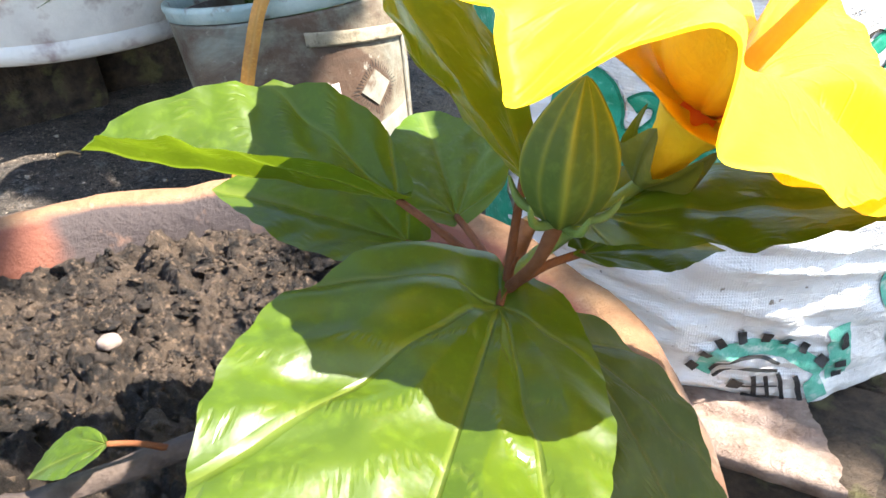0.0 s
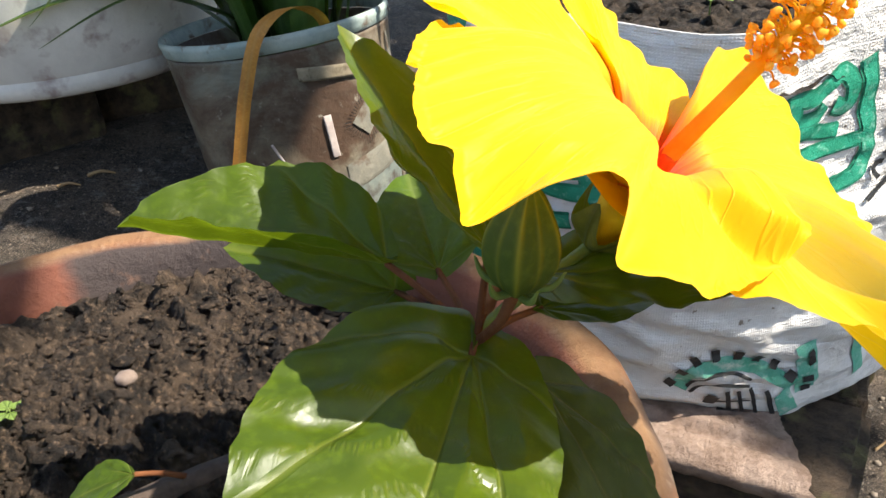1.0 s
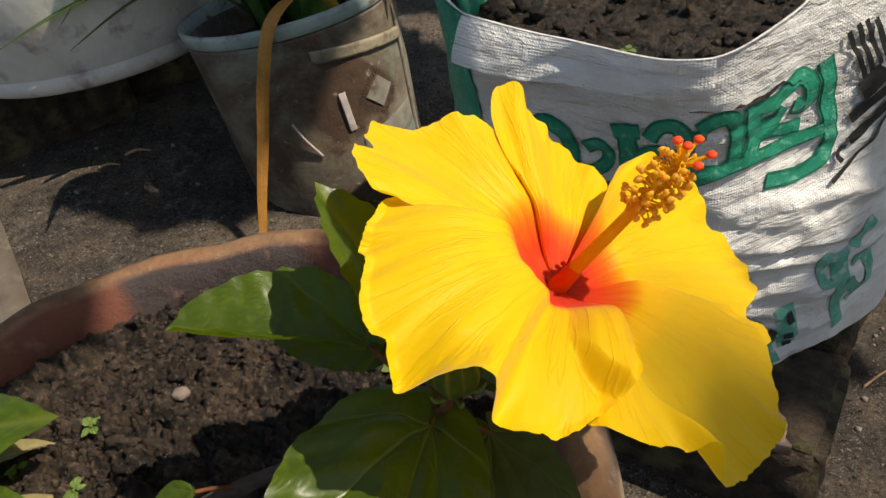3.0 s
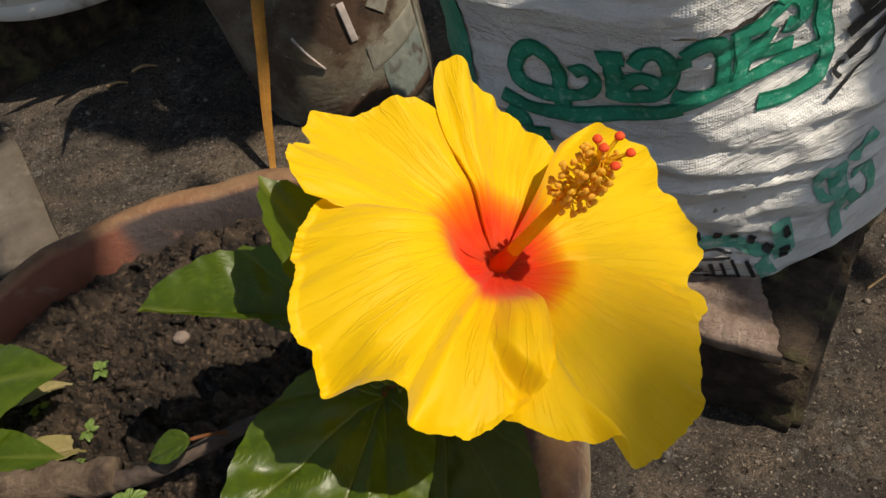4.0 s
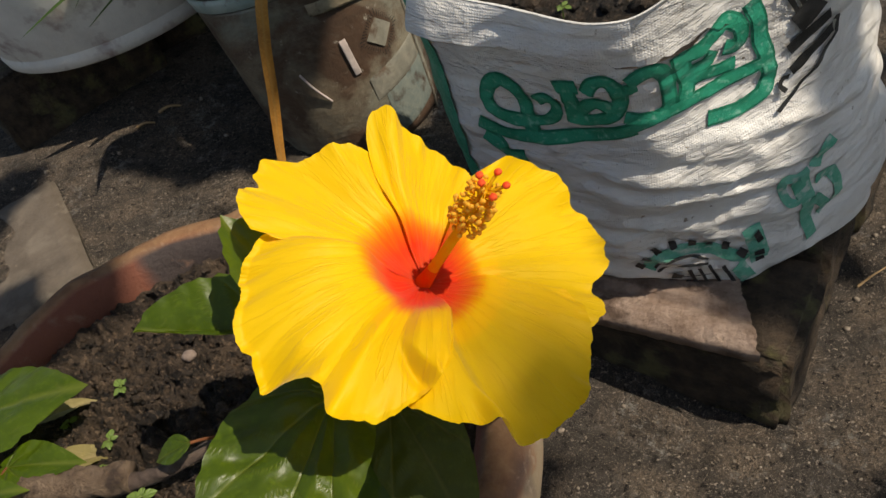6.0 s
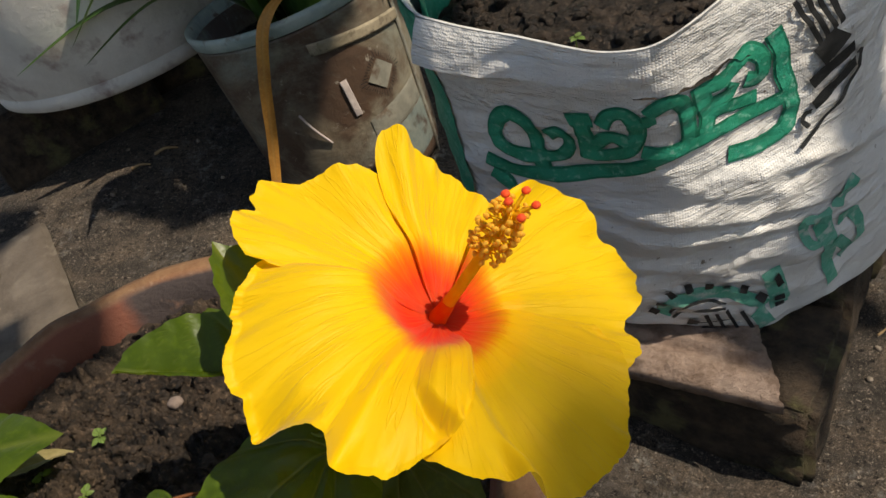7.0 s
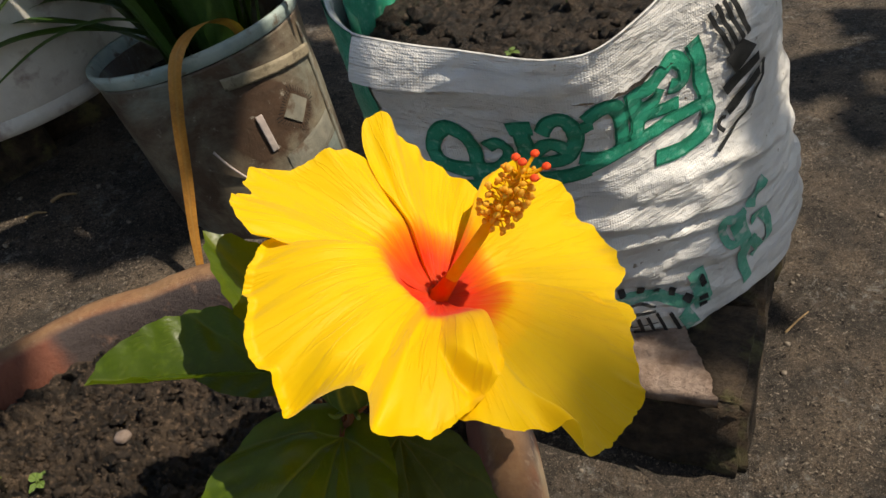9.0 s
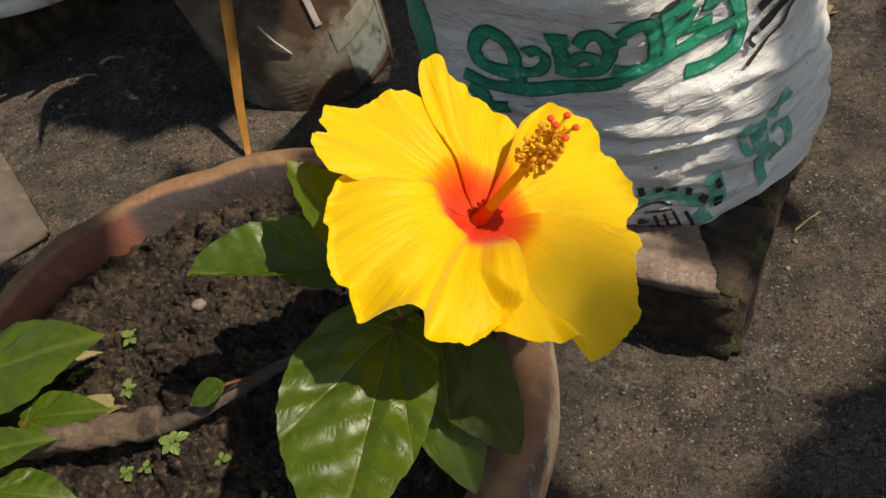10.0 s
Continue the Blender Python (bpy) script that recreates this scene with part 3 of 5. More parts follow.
PETALS = (
    (92, 184, [(92, 38), (110, 43), (126, 51), (138, 54), (143, 56), (148, 63.5), (153, 62.5), (158, 61), (161, 57), (163, 60), (169, 60), (176, 57), (181, 52), (184, 46)],
     [(92, 2), (112, 8), (126, 12), (138, 8), (147, 4), (159, 5), (170, 9.5), (181, 9)], 1, 0.0),
    (160, 301, [(160, 36), (180, 48), (192, 53), (200, 55), (204, 54.5), (207, 57), (215, 60.5), (224, 60.5), (233, 61.5), (239, 57.5), (245, 57), (250, 59), (262, 57.5), (272, 50), (284, 41), (292, 29), (301, 17)],
     [(160, 3), (183, 9), (200, 6), (212, 5), (224, 5), (232, 10), (238, 13), (244, 15.5), (250, 9), (262, 12), (272, 12.5), (280, 14), (301, 7)], 2, 0.0),
    (-98, 2, [(-98, 39.4), (-86, 50.2), (-78, 55.2), (-70, 58.1), (-64, 59.1), (-59, 65.0), (-50, 66.0), (-37, 67.0), (-27, 64.0), (-15, 60.1), (-4, 56.1), (2, 49.2)],
     [(-98, 6), (-84, 12), (-76, 15), (-66, 14), (-58, 8), (-38, 10), (-15, 12), (2, 10)], 3, 0.0),
    (-26, 67, [(-26, 44.9), (-14, 56.5), (-4, 64.3), (-1, 66.3), (4, 63.9), (9, 64.3), (13, 70.2), (17, 74.1), (21, 74.1), (26, 77.0), (31, 73.1), (37, 71.2), (43, 71.2), (49, 65.3), (54, 60.4), (60, 51.7), (64, 42.9), (67, 34.1)],
     [(-26, 6), (-3, 9), (9, 5), (17, 7), (26, 6.5), (41, 10.4), (49, 15), (60, 21), (67, 19)], 4, 0.0),
    (46, 121, [(46, 36), (58, 43), (69, 48), (79, 51.5), (91, 54), (99, 56), (103, 58), (108, 61.5), (113, 60), (116, 52), (118, 42), (121, 27)],
     [(46, 5), (69, 9), (79, 8), (91, 10), (101, 16), (107, 20), (113, 15), (121, 11)], 5, 0.0),
)
for lo, hi, reach, rise, seed, droop in PETALS:
    front = part("petal", petal(lo, hi, reach, rise, seed, droop), M_PETAL, plant, "broad yellow petal with a red base and ruffled edge")
    part("petal_claw", petal(lo, hi, reach, rise, seed, droop, back=True), M_TUBE, front, "orange-yellow back of the petal base")

# column with anthers and stigmas
ROOT = O + THROAT - N * 0.0065
AXIS = (Vector((0.2185, 0.0000, 0.4200)) - ROOT).normalized()
col_pts = [ROOT - AXIS * 0.002, ROOT + AXIS * 0.012, ROOT + AXIS * 0.032, ROOT + AXIS * 0.052]
column = part("staminal_column", tube(col_pts, [0.0028, 0.0019, 0.0016, 0.0013], 14, 0.05), M_COLUMN, plant, "thick orange column bearing pollen and red tips")
part("column_foot", tube([ROOT - AXIS * 0.001, ROOT + AXIS * 0.004, ROOT + AXIS * 0.011], [0.0038, 0.0027, 0.0019], 14, 0.12), M_FOOT, column, "red foot of the column")
random.seed(11)
side_a = AXIS.orthogonal().normalized()
side_b = AXIS.cross(side_a)


def ball(r, detail=2, seed=0, rough=0.15):
    b = bmesh.new()
    lump(b, (0, 0, 0), (r, r, r * 0.8), seed, detail, rough)
    me = bpy.data.meshes.new("ball")
    b.to_mesh(me)
    b.free()
    return me


anther_mesh = ball(0.00092, 2, 2, 0.35)
for k in range(104):
    s = 0.0345 + 0.0190 * (k + random.random()) / 104
    w = k * 2.39996 + random.uniform(-0.5, 0.5)
    out = side_a * math.cos(w) + side_b * math.sin(w)
    length = random.uniform(0.0026, 0.0046) * (0.75 + 0.45 * math.sin(math.pi * min(1, (s - 0.0335) / 0.020)))
    a = ROOT + AXIS * s + out * 0.0012
    b = a + out * length + AXIS * random.uniform(-0.0014, 0.0022)
    part("filament", tube([a, (a + b) / 2 + AXIS * 0.0006, b], [0.00024, 0.00018], 5, 0.0, 2), M_COLUMN, column)
    ob = part("anther", anther_mesh, M_ANTHER, column)
    ob.matrix_basis = Matrix.Translation(b) @ Euler((random.uniform(0, 6), random.uniform(0, 6), 0)).to_matrix().to_4x4() @ Matrix.Diagonal((1.1, 0.9, 0.9, 1))
stigma_mesh = ball(0.00125, 3, 1, 0.08)
for k in range(5):
    w = 2 * math.pi * k / 5 + 0.5
    out = side_a * math.cos(w) + side_b * math.sin(w)
    tip = ROOT + AXIS * (0.0572 - 0.0022 * (k % 2)) + out * 0.0042
    part("style", tube([ROOT + AXIS * 0.049, ROOT + AXIS * 0.053 + out * 0.0018, tip], [0.0006, 0.0005], 6), M_COLUMN, column)
    ob = part("stigma", stigma_mesh, M_STIGMA, column, "round red velvety pad")
    ob.matrix_basis = Matrix.Translation(tip)

# closed petal bases seen from behind


def tube_place(u, v):
    w, r = 2 * math.pi * u, 0.0022 + 0.0165 * v
    h = -0.0015 * (1 - smooth_step(0.0, 0.004, r)) - 0.0045 * (1 - smooth_step(0.002, 0.024, r)) - 0.0022 + 0.0008 * math.cos(5 * w)
    return flower_point(r, w, h)


part("corolla_base", sheet(60, 14, tube_place, closed=True), M_TUBE, plant, "orange-yellow back of the joined petal bases")
part("corolla_tube", tube([ROOT - N * 0.0150, ROOT - N * 0.0100, ROOT - N * 0.0050, ROOT - N * 0.0012], [0.0030, 0.0042, 0.0052, 0.0072], 24, 0.06), M_TUBE, plant, "orange-yellow tube of the petals above the calyx")
# calyx and stalk under the flower
calyx_base = ROOT - N * 0.0135
M_CALYX = leaf_mat("calyx_skin", (0.10, 0.11, 0.018), (0.15, 0.15, 0.025), (0.06, 0.07, 0.015), 0.55, 0.2, 0.3)


def calyx_place(u, v):
    w = 2 * math.pi * u
    teeth = 0.5 + 0.5 * math.cos(5 * w)
    h = -0.007 + v * (0.0050 + 0.0075 * teeth)
    r = 0.0022 + 0.0048 * math.sin(min(1, v * 1.2) * 1.5) + 0.0014 * v * v
    return ROOT - N * 0.0095 + N * h + (U * math.cos(w) + V * math.sin(w)) * r


part("calyx", sheet(40, 10, calyx_place, closed=True, veins=lambda u, v: max(0, math.cos(10 * math.pi * u)) ** 6), M_CALYX, plant, "green toothed calyx behind the flower")
NODE = Vector((0.1466, -0.0112, 0.3518))
part("flower_stalk", tube([NODE, NODE + Vector((0.006, 0.006, 0.003)), calyx_base - N * 0.004, calyx_base], [0.0016, 0.0014, 0.0018], 8), M_GREENSTEM, plant)

# woody stems
part("trunk", tube([(-0.13, 0.010, 0.283), (-0.06, 0.008, 0.284), (-0.022, 0.007, 0.284), (0.012, 0.008, 0.283)], [0.0078, 0.0072, 0.0070, 0.0066], 14, 0.5, 10), M_BARK, plant, "thick pale grey-brown old stem lying along the soil")
part("branch", tube([(0.006, 0.007, 0.279), (0.030, 0.008, 0.283), (0.064, 0.020, 0.287), (0.090, 0.024, 0.293), (0.112, 0.018, 0.303), (0.132, 0.002, 0.326), NODE], [0.0042, 0.0034, 0.0030, 0.0028, 0.0026, 0.0026], 10, 0.4, 8), M_TWIG, plant, "thin dark bent branch")
stub = part("cut_stub", tube([NODE + Vector((0, 0.002, -0.004)), (0.1468, -0.0030, 0.3480), (0.1520, 0.0023, 0.3575)], [0.0018, 0.0017, 0.0018], 12, 0.25), M_STUB, plant, "reddish-brown pruned stub with a pale cut end")
bm = bmesh.new()
lump(bm, (0.1520, 0.0023, 0.3575), (0.0018, 0.0018, 0.0007), 4, 2, 0.2)
part("cut_face", bm, M_CUT, stub)
for end in ((0.1535, -0.0080, 0.3500), (0.1485, -0.0115, 0.3585), (0.1490, -0.0090, 0.3570)):
    part("stipule", tube([NODE, NODE.lerp(Vector(end), 0.5) + Vector((0, 0, 0.0008)), end], [0.0006, 0.0004, 0.0001], 5), M_STEM, plant)


def leaf(name, base, tip, width, up, parent=None, material=None, fold=0.25, curl=0.2, seed=0, lobes=0.10, wave=0.05, petiole=None, label="", narrow=0.8, teeth=0.02, blunt=0.35, fine=(112, 30), power=0.85, roll=0.0, dome=None, near=1.0, stem=None):
    """A heart-based leaf with palm-like veins; up is the side its face turns to."""
    base, tip, up = Vector(base), Vector(tip), Vector(up)
    along = tip - base
    length = along.length
    along.normalize()
    across = up.cross(along).normalized()
    face = along.cross(across).normalized()
    edge = []
    for k in range(101):
        t = k / 100
        x = -lobes + (1 + lobes) * t
        y = width / length * math.sin(math.pi * t ** narrow) ** power * (1 - blunt * t ** 3)
        edge.append((math.atan2(y, x), math.hypot(x, y)))
    edge.sort()
    angles, reaches = [e[0] for e in edge], [e[1] for e in edge]
    most = math.pi * 0.985
    rays = [0.0, 0.52, -0.52, 1.25, -1.25]

    def at(u, v):
        w = (2 * u - 1) * most
        r = float(np.interp(abs(w), angles, reaches))
        r *= 1 - 0.5 * smooth_step(2.75, 3.1, abs(w))
        r *= 1 + teeth * (abs((w * 9.0 + seed) % 1.0 - 0.5) - 0.25) * (1 if abs(w) < 2.2 else 0) + 0.015 * noise.noise(Vector((w * 4, seed, 0)))
        return w, r * v

    def vein(u, v):
        w, r = at(u, v)
        x, y = r * math.cos(w), r * math.sin(w)
        best = 0.0
        for k, a in enumerate(rays):
            bend = a + 0.28 * (1 - r) * (0 if a == 0 else (1 if a > 0 else -1)) * 0.0
            d = abs(math.sin(w - bend)) * r if math.cos(w - bend) > 0 else 9
            best = max(best, smooth_step(0.011 - 0.006 * r, 0.002, d))
        side = abs(y)
        for k in range(1, 6):
            line = 0.16 * k + 0.55 * side
            if side > 0.01:
                best = max(best, 0.5 * smooth_step(0.008, 0.001, abs(x - line + 0.02 * math.sin(side * 30))))
        return best

    def place(u, v):
        w, r = at(u, v)
        x, y = r * math.cos(w), r * math.sin(w) * (near if w > 0 else 1)
        h = (fold + (roll if y > 0 else 0)) * abs(y) - curl * x * x + wave * r * r * noise.noise(Vector((x * 2.6 + seed, y * 2.6, seed * 2.1)))
        h += 0.018 * math.sin(w * 3.3) * r * r
        if dome:
            h += dome[0] * math.exp(-((x - dome[1]) ** 2 + (y - dome[2]) ** 2) / dome[3] ** 2) * smooth_step(0.0, 0.12, r)
        quilt = min(min(abs(math.sin(w - a)) * r if math.cos(w - a) > 0 else 9 for a in rays), 0.10)
        h += quilt * 0.24 + 0.014 * noise.noise(Vector((x * 9, y * 9, seed))) + 0.008 * math.cos((x - 0.55 * abs(y)) * 39.2) * min(1, abs(y) * 5)
        return base + (along * x + across * y + face * h) * length

    ob = part(name, sheet(*fine, place, veins=vein), material or M_LEAF, parent or plant, label)
    if petiole:
        part("petiole", tube([petiole, (Vector(petiole) + base) / 2 + Vector((0, 0, 0.001)), base], [0.0010, 0.0008, 0.0008] if stem is None else [0.0004, 0.0003, 0.0003], 7), stem or M_STEM, ob)
    return ob


leaf("leaf", (0.1452, -0.0150, 0.3512), (0.1265, -0.0890, 0.3545), 0.0335, (0.30, 0.12, 1), near=0.62, narrow=0.82, blunt=0.0, power=0.54, fold=-0.02, curl=0.06, seed=1, lobes=0.12, wave=0.08, teeth=0.03, petiole=NODE, label="large glossy green leaf with clear veins", dome=(0.06, 0.06, -0.16, 0.20), fine=(240, 70))
leaf("leaf", (0.1277, 0.0101, 0.3594), (0.0701, 0.0117, 0.3735), 0.0182, (0.0, 0.0, 1), fold=0.72, roll=0.30, near=0.42, narrow=0.84, blunt=0.1, power=0.55, curl=0.02, lobes=0.03, seed=2, petiole=NODE, teeth=0.07, wave=0.02, label="leaf with its near half rolled up", fine=(200, 56))
leaf("leaf", (0.1262, 0.0360, 0.3350), (0.0800, 0.0440, 0.3510), 0.017, (0.0, -0.3, 1), fold=0.35, curl=0.06, power=0.6, seed=3, petiole=NODE)
leaf("leaf", (0.1385, 0.0300, 0.3445), (0.1310, 0.0660, 0.3575), 0.0155, (0.1, -0.9, 0.9), fold=0.34, curl=0.05, power=0.6, seed=4, petiole=NODE, material=M_PALELEAF, label="small pale green upright leaf")
leaf("leaf", (0.1500, -0.0085, 0.3715), (0.1215, 0.0215, 0.4085), 0.0145, (0.52, -0.12, 0.8), fold=0.25, curl=-0.05, seed=5, narrow=1.0, blunt=0.1, power=0.7, petiole=NODE, lobes=0.03, teeth=0.07, label="narrow upright leaf behind the petals")
leaf("leaf", (0.1612, 0.0030, 0.3580), (0.2270, 0.0010, 0.3585), 0.0170, (0.0, 0.0, 1), fold=0.03, curl=0.01, power=0.6, seed=6, petiole=NODE)
leaf("leaf", (0.1610, -0.0040, 0.3540), (0.1920, 0.0080, 0.3470), 0.0085, (0.1, -0.1, 1), fold=0.1, curl=0.05, seed=7, petiole=NODE)
leaf("leaf", (0.1600, -0.0080, 0.3370), (0.1850, -0.0500, 0.3080), 0.0195, (0.25, 0.1, 1), fold=-0.1, curl=0.15, power=0.55, narrow=0.86, seed=8, petiole=NODE, material=M_SHADEOLIVE, label="olive leaf over the pot rim, its colour darkened for shade", fine=(180, 50))
leaf("leaf", (0.152, -0.014, 0.328), (0.163, -0.060, 0.298), 0.016, (0.0, 0.3, 1), fold=-0.05, curl=0.1, power=0.6, seed=9, petiole=(0.142, -0.010, 0.342))
leaf("leaf", (0.0515, 0.0105, 0.2990), (0.0300, 0.0070, 0.2950), 0.0066, (0.0, -0.3, 1), fold=0.2, curl=0.2, seed=10, petiole=(0.062, 0.019, 0.288), lobes=0.04)
leaf("leaf", (-0.098, 0.040, 0.300), (-0.018, 0.052, 0.311), 0.030, (0, 0.0, 1), fold=-0.15, curl=0.12, seed=11, petiole=(-0.10, 0.012, 0.288))
leaf("leaf", (-0.056, 0.018, 0.290), (-0.012, 0.014, 0.296), 0.012, (0, -0.2, 1), fold=0.1, curl=0.2, seed=12, petiole=(-0.06, 0.010, 0.286))
leaf("leaf", (-0.085, -0.006, 0.300), (-0.034, 0.002, 0.303), 0.014, (0, 0, 1), fold=-0.1, curl=0.2, seed=13, petiole=(-0.09, 0.010, 0.288))
leaf("leaf", (-0.060, -0.020, 0.292), (-0.022, -0.024, 0.286), 0.013, (0, 0, 1), fold=-0.1, curl=0.2, seed=14, petiole=(-0.07, 0.008, 0.288))

# green bud below the flower
BUD0, BUD1 = Vector((0.1540, -0.0215, 0.3705)), Vector((0.1568, -0.0240, 0.3930))
bud_up = (BUD1 - BUD0).normalized()
bud_a = bud_up.orthogonal().normalized()
bud_b = bud_up.cross(bud_a)


def bud_place(u, v):
    w = 2 * math.pi * u
    rib = 0.5 + 0.5 * math.cos(5 * w + v * 0.8)
    r = 0.0079 * math.sin(math.pi * min(1, 0.06 + v * 0.94)) ** 0.72 * (1.0 - 0.22 * v) * (0.88 + 0.12 * rib)
    return BUD0 + bud_up * v * (BUD1 - BUD0).length + (bud_a * math.cos(w) + bud_b * math.sin(w)) * r


M_BUD = leaf_mat("bud_skin", (0.045, 0.075, 0.010), (0.075, 0.105, 0.015), (0.26, 0.25, 0.025), 0.6, 0.15, 0.25)
bud = part("bud", sheet(140, 30, bud_place, closed=True, veins=lambda u, v: max(0, math.cos(10 * math.pi * u + 0.8 * v)) ** 9 + 0.55 * max(0, -math.cos(10 * math.pi * u + 0.8 * v)) ** 14), M_BUD, plant, "plump closed green bud with yellowish ribs")
part("bud_stalk", tube([NODE, (0.1510, -0.0190, 0.362), BUD0 + bud_up * 0.001], [0.0011, 0.0010, 0.0015], 8), M_STEM, bud)
for k in range(6):
    w = k * 1.05
    o = bud_a * math.cos(w) + bud_b * math.sin(w)
    part("bract", tube([BUD0, BUD0 + o * 0.006 + bud_up * 0.002, BUD0 + o * 0.0082 + bud_up * 0.006], [0.0009, 0.0008, 0.0002], 5), M_GREENSTEM, bud)

# ---- seedlings and litter in the pot ----
random.seed(21)


def seedling(at, size, turn, n=4):
    at = Vector(at)
    s = thing("seedling", at, "tiny pale green seedling sprouting from the soil", "seedling", "seedlings in the pot")
    part("stalk", tube([at - Vector((0, 0, 0.003)), at + Vector((0, 0, size * 0.4)), at + Vector((size * 0.1, 0, size * 0.6))], [0.0005, 0.0004], 5), M_GREENSTEM, s)
    top = at + Vector((size * 0.1, 0, size * 0.6))
    for k in range(n):
        w = turn + 2 * math.pi * k / n + random.uniform(-0.3, 0.3)
        l = size * random.uniform(0.7, 1.2)
        d = Vector((math.cos(w), math.sin(w), random.uniform(-0.1, 0.3)))
        leaf("leaf", top + d * l * 0.2, top + d * l, l * 0.36, (0, 0, 1), s, M_SEED, 0.1, 0.2, k, 0.03, 0.05, top, fine=(36, 8), power=0.6, stem=M_GREENSTEM)


for x, y, size, n in ((-0.023, 0.071, 0.0065, 4), (-0.016, 0.036, 0.0055, 4), (-0.022, 0.026, 0.006, 4), (0.018, -0.002, 0.007, 5), (-0.016, -0.004, 0.005, 4), (-0.003, -0.006, 0.005, 3),
                      (0.037, -0.008, 0.005, 3), (0.112, 0.098, 0.008, 3), (-0.06, 0.06, 0.006, 4), (0.06, -0.03, 0.005, 3), (-0.005, -0.035, 0.006, 4)):
    seedling(on_soil(x, y), size, random.uniform(0, 6), n)
for a, b, w, seed in (((-0.052, 0.022), (-0.012, 0.036), 0.008, 31), ((-0.075, 0.060), (-0.045, 0.074), 0.007, 33)):
    d = thing("fallen_leaf", on_soil(*a, 0.004), "yellow-brown withered leaf lying on the soil", "leaf")
    leaf("blade", on_soil(*a, 0.006), on_soil(*b, 0.008), w, (0.1, 0.1, 1), d, M_OLDLEAF, 0.3, 0.3, seed, 0.02, 0.15)

# ---- bricks on edge, roof tile shard and soil sack ----
BR_A, BR_D = Vector((0.357, 0.146, 0)), Vector((0.539, 0.842, 0))
BR_P = Vector((-0.842, 0.539, 0))
brick_turn = math.degrees(math.atan2(BR_P.y, BR_P.x))
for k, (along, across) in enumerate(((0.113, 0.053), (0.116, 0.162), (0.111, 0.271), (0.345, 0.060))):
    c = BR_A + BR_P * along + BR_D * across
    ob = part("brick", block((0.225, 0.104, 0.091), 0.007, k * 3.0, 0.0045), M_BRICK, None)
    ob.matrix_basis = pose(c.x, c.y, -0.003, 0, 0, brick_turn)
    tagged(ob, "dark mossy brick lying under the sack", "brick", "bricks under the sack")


TILE_Z = outline([(0.0, 0.1010), (0.30, 0.1000), (0.46, 0.1015), (0.56, 0.0955), (0.68, 0.0990), (0.85, 0.0985), (1.0, 0.0925)])


def tile_place(u, v):
    """A ridged shard: u runs along it, v from under the sack over its ridges to the front and back underneath."""
    a, b = Vector((0.225, 0.232, 0)), Vector((0.345, 0.166, 0))
    d = (b - a).normalized()
    out = Vector((d.y, -d.x, 0))
    top = v < 0.5
    t = v * 2 if top else 2 - v * 2
    end = (b - a).length - 0.030 * (1 - t) + 0.004 * noise.noise(Vector((t * 6, 3, 0))) + 0.002 * noise.noise(Vector((t * 19, 5, 0)))
    p = a + d * (u * end) + out * (-0.050 + 0.062 * t)
    z = TILE_Z(t) - (0 if top else 0.0085)
    return Vector((p.x, p.y, z + 0.0012 * noise.noise(p * 90) + 0.0006 * noise.noise(p * 300)))


tagged(part("roof_tile_shard", sheet(60, 80, tile_place), M_TILE, None), "broken piece of pale ridged clay roof tile under the sack", "tile shard")

SACK_C = Vector((0.315, 0.335, 0))
SACK_RING = spline([(0.277, 0.176, 0), (0.345, 0.207, 0), (0.405, 0.245, 0), (0.436, 0.320, 0), (0.415, 0.430, 0), (0.335, 0.480, 0), (0.220, 0.455, 0), (0.155, 0.360, 0), (0.160, 0.272, 0), (0.217, 0.222, 0)], 16, True)
SACK_FOOT = spline([(0.292, 0.240, 0), (0.345, 0.231, 0), (0.402, 0.244, 0), (0.462, 0.300, 0), (0.450, 0.430, 0), (0.360, 0.490, 0), (0.240, 0.465, 0), (0.178, 0.375, 0), (0.190, 0.292, 0), (0.240, 0.254, 0)], 16, True)
SACK_LEN = [0.0]
for p, q in zip(SACK_RING, SACK_RING[1:] + SACK_RING[:1]):
    SACK_LEN.append(SACK_LEN[-1] + (q - p).length)
GIRTH = SACK_LEN[-1]


def ring_at(a, ring=SACK_RING):
    """The place on the sack's girth at arc length a from its front corner."""
    a %= GIRTH
    k = int(np.searchsorted(SACK_LEN, a, side="right")) - 1
    k = min(k, len(SACK_RING) - 1)
    t = (a - SACK_LEN[k]) / (SACK_LEN[k + 1] - SACK_LEN[k])
    return ring[k].lerp(ring[(k + 1) % len(ring)], t)


LIP = outline([(0.0, 0.361), (0.03, 0.368), (0.055, 0.375), (0.10, 0.392), (0.16, 0.410), (0.30, 0.412), (0.50, 0.405), (0.70, 0.385), (0.82, 0.372), (0.86, 0.368), (0.90, 0.363), (0.97, 0.360), (1.0, 0.361)])
SACK_Z0 = 0.090


def lip_z(a):
    a %= GIRTH
    return LIP(a if a < 0.30 else 0.30 + (a - 0.30) / (GIRTH - 0.30) * 0.70)


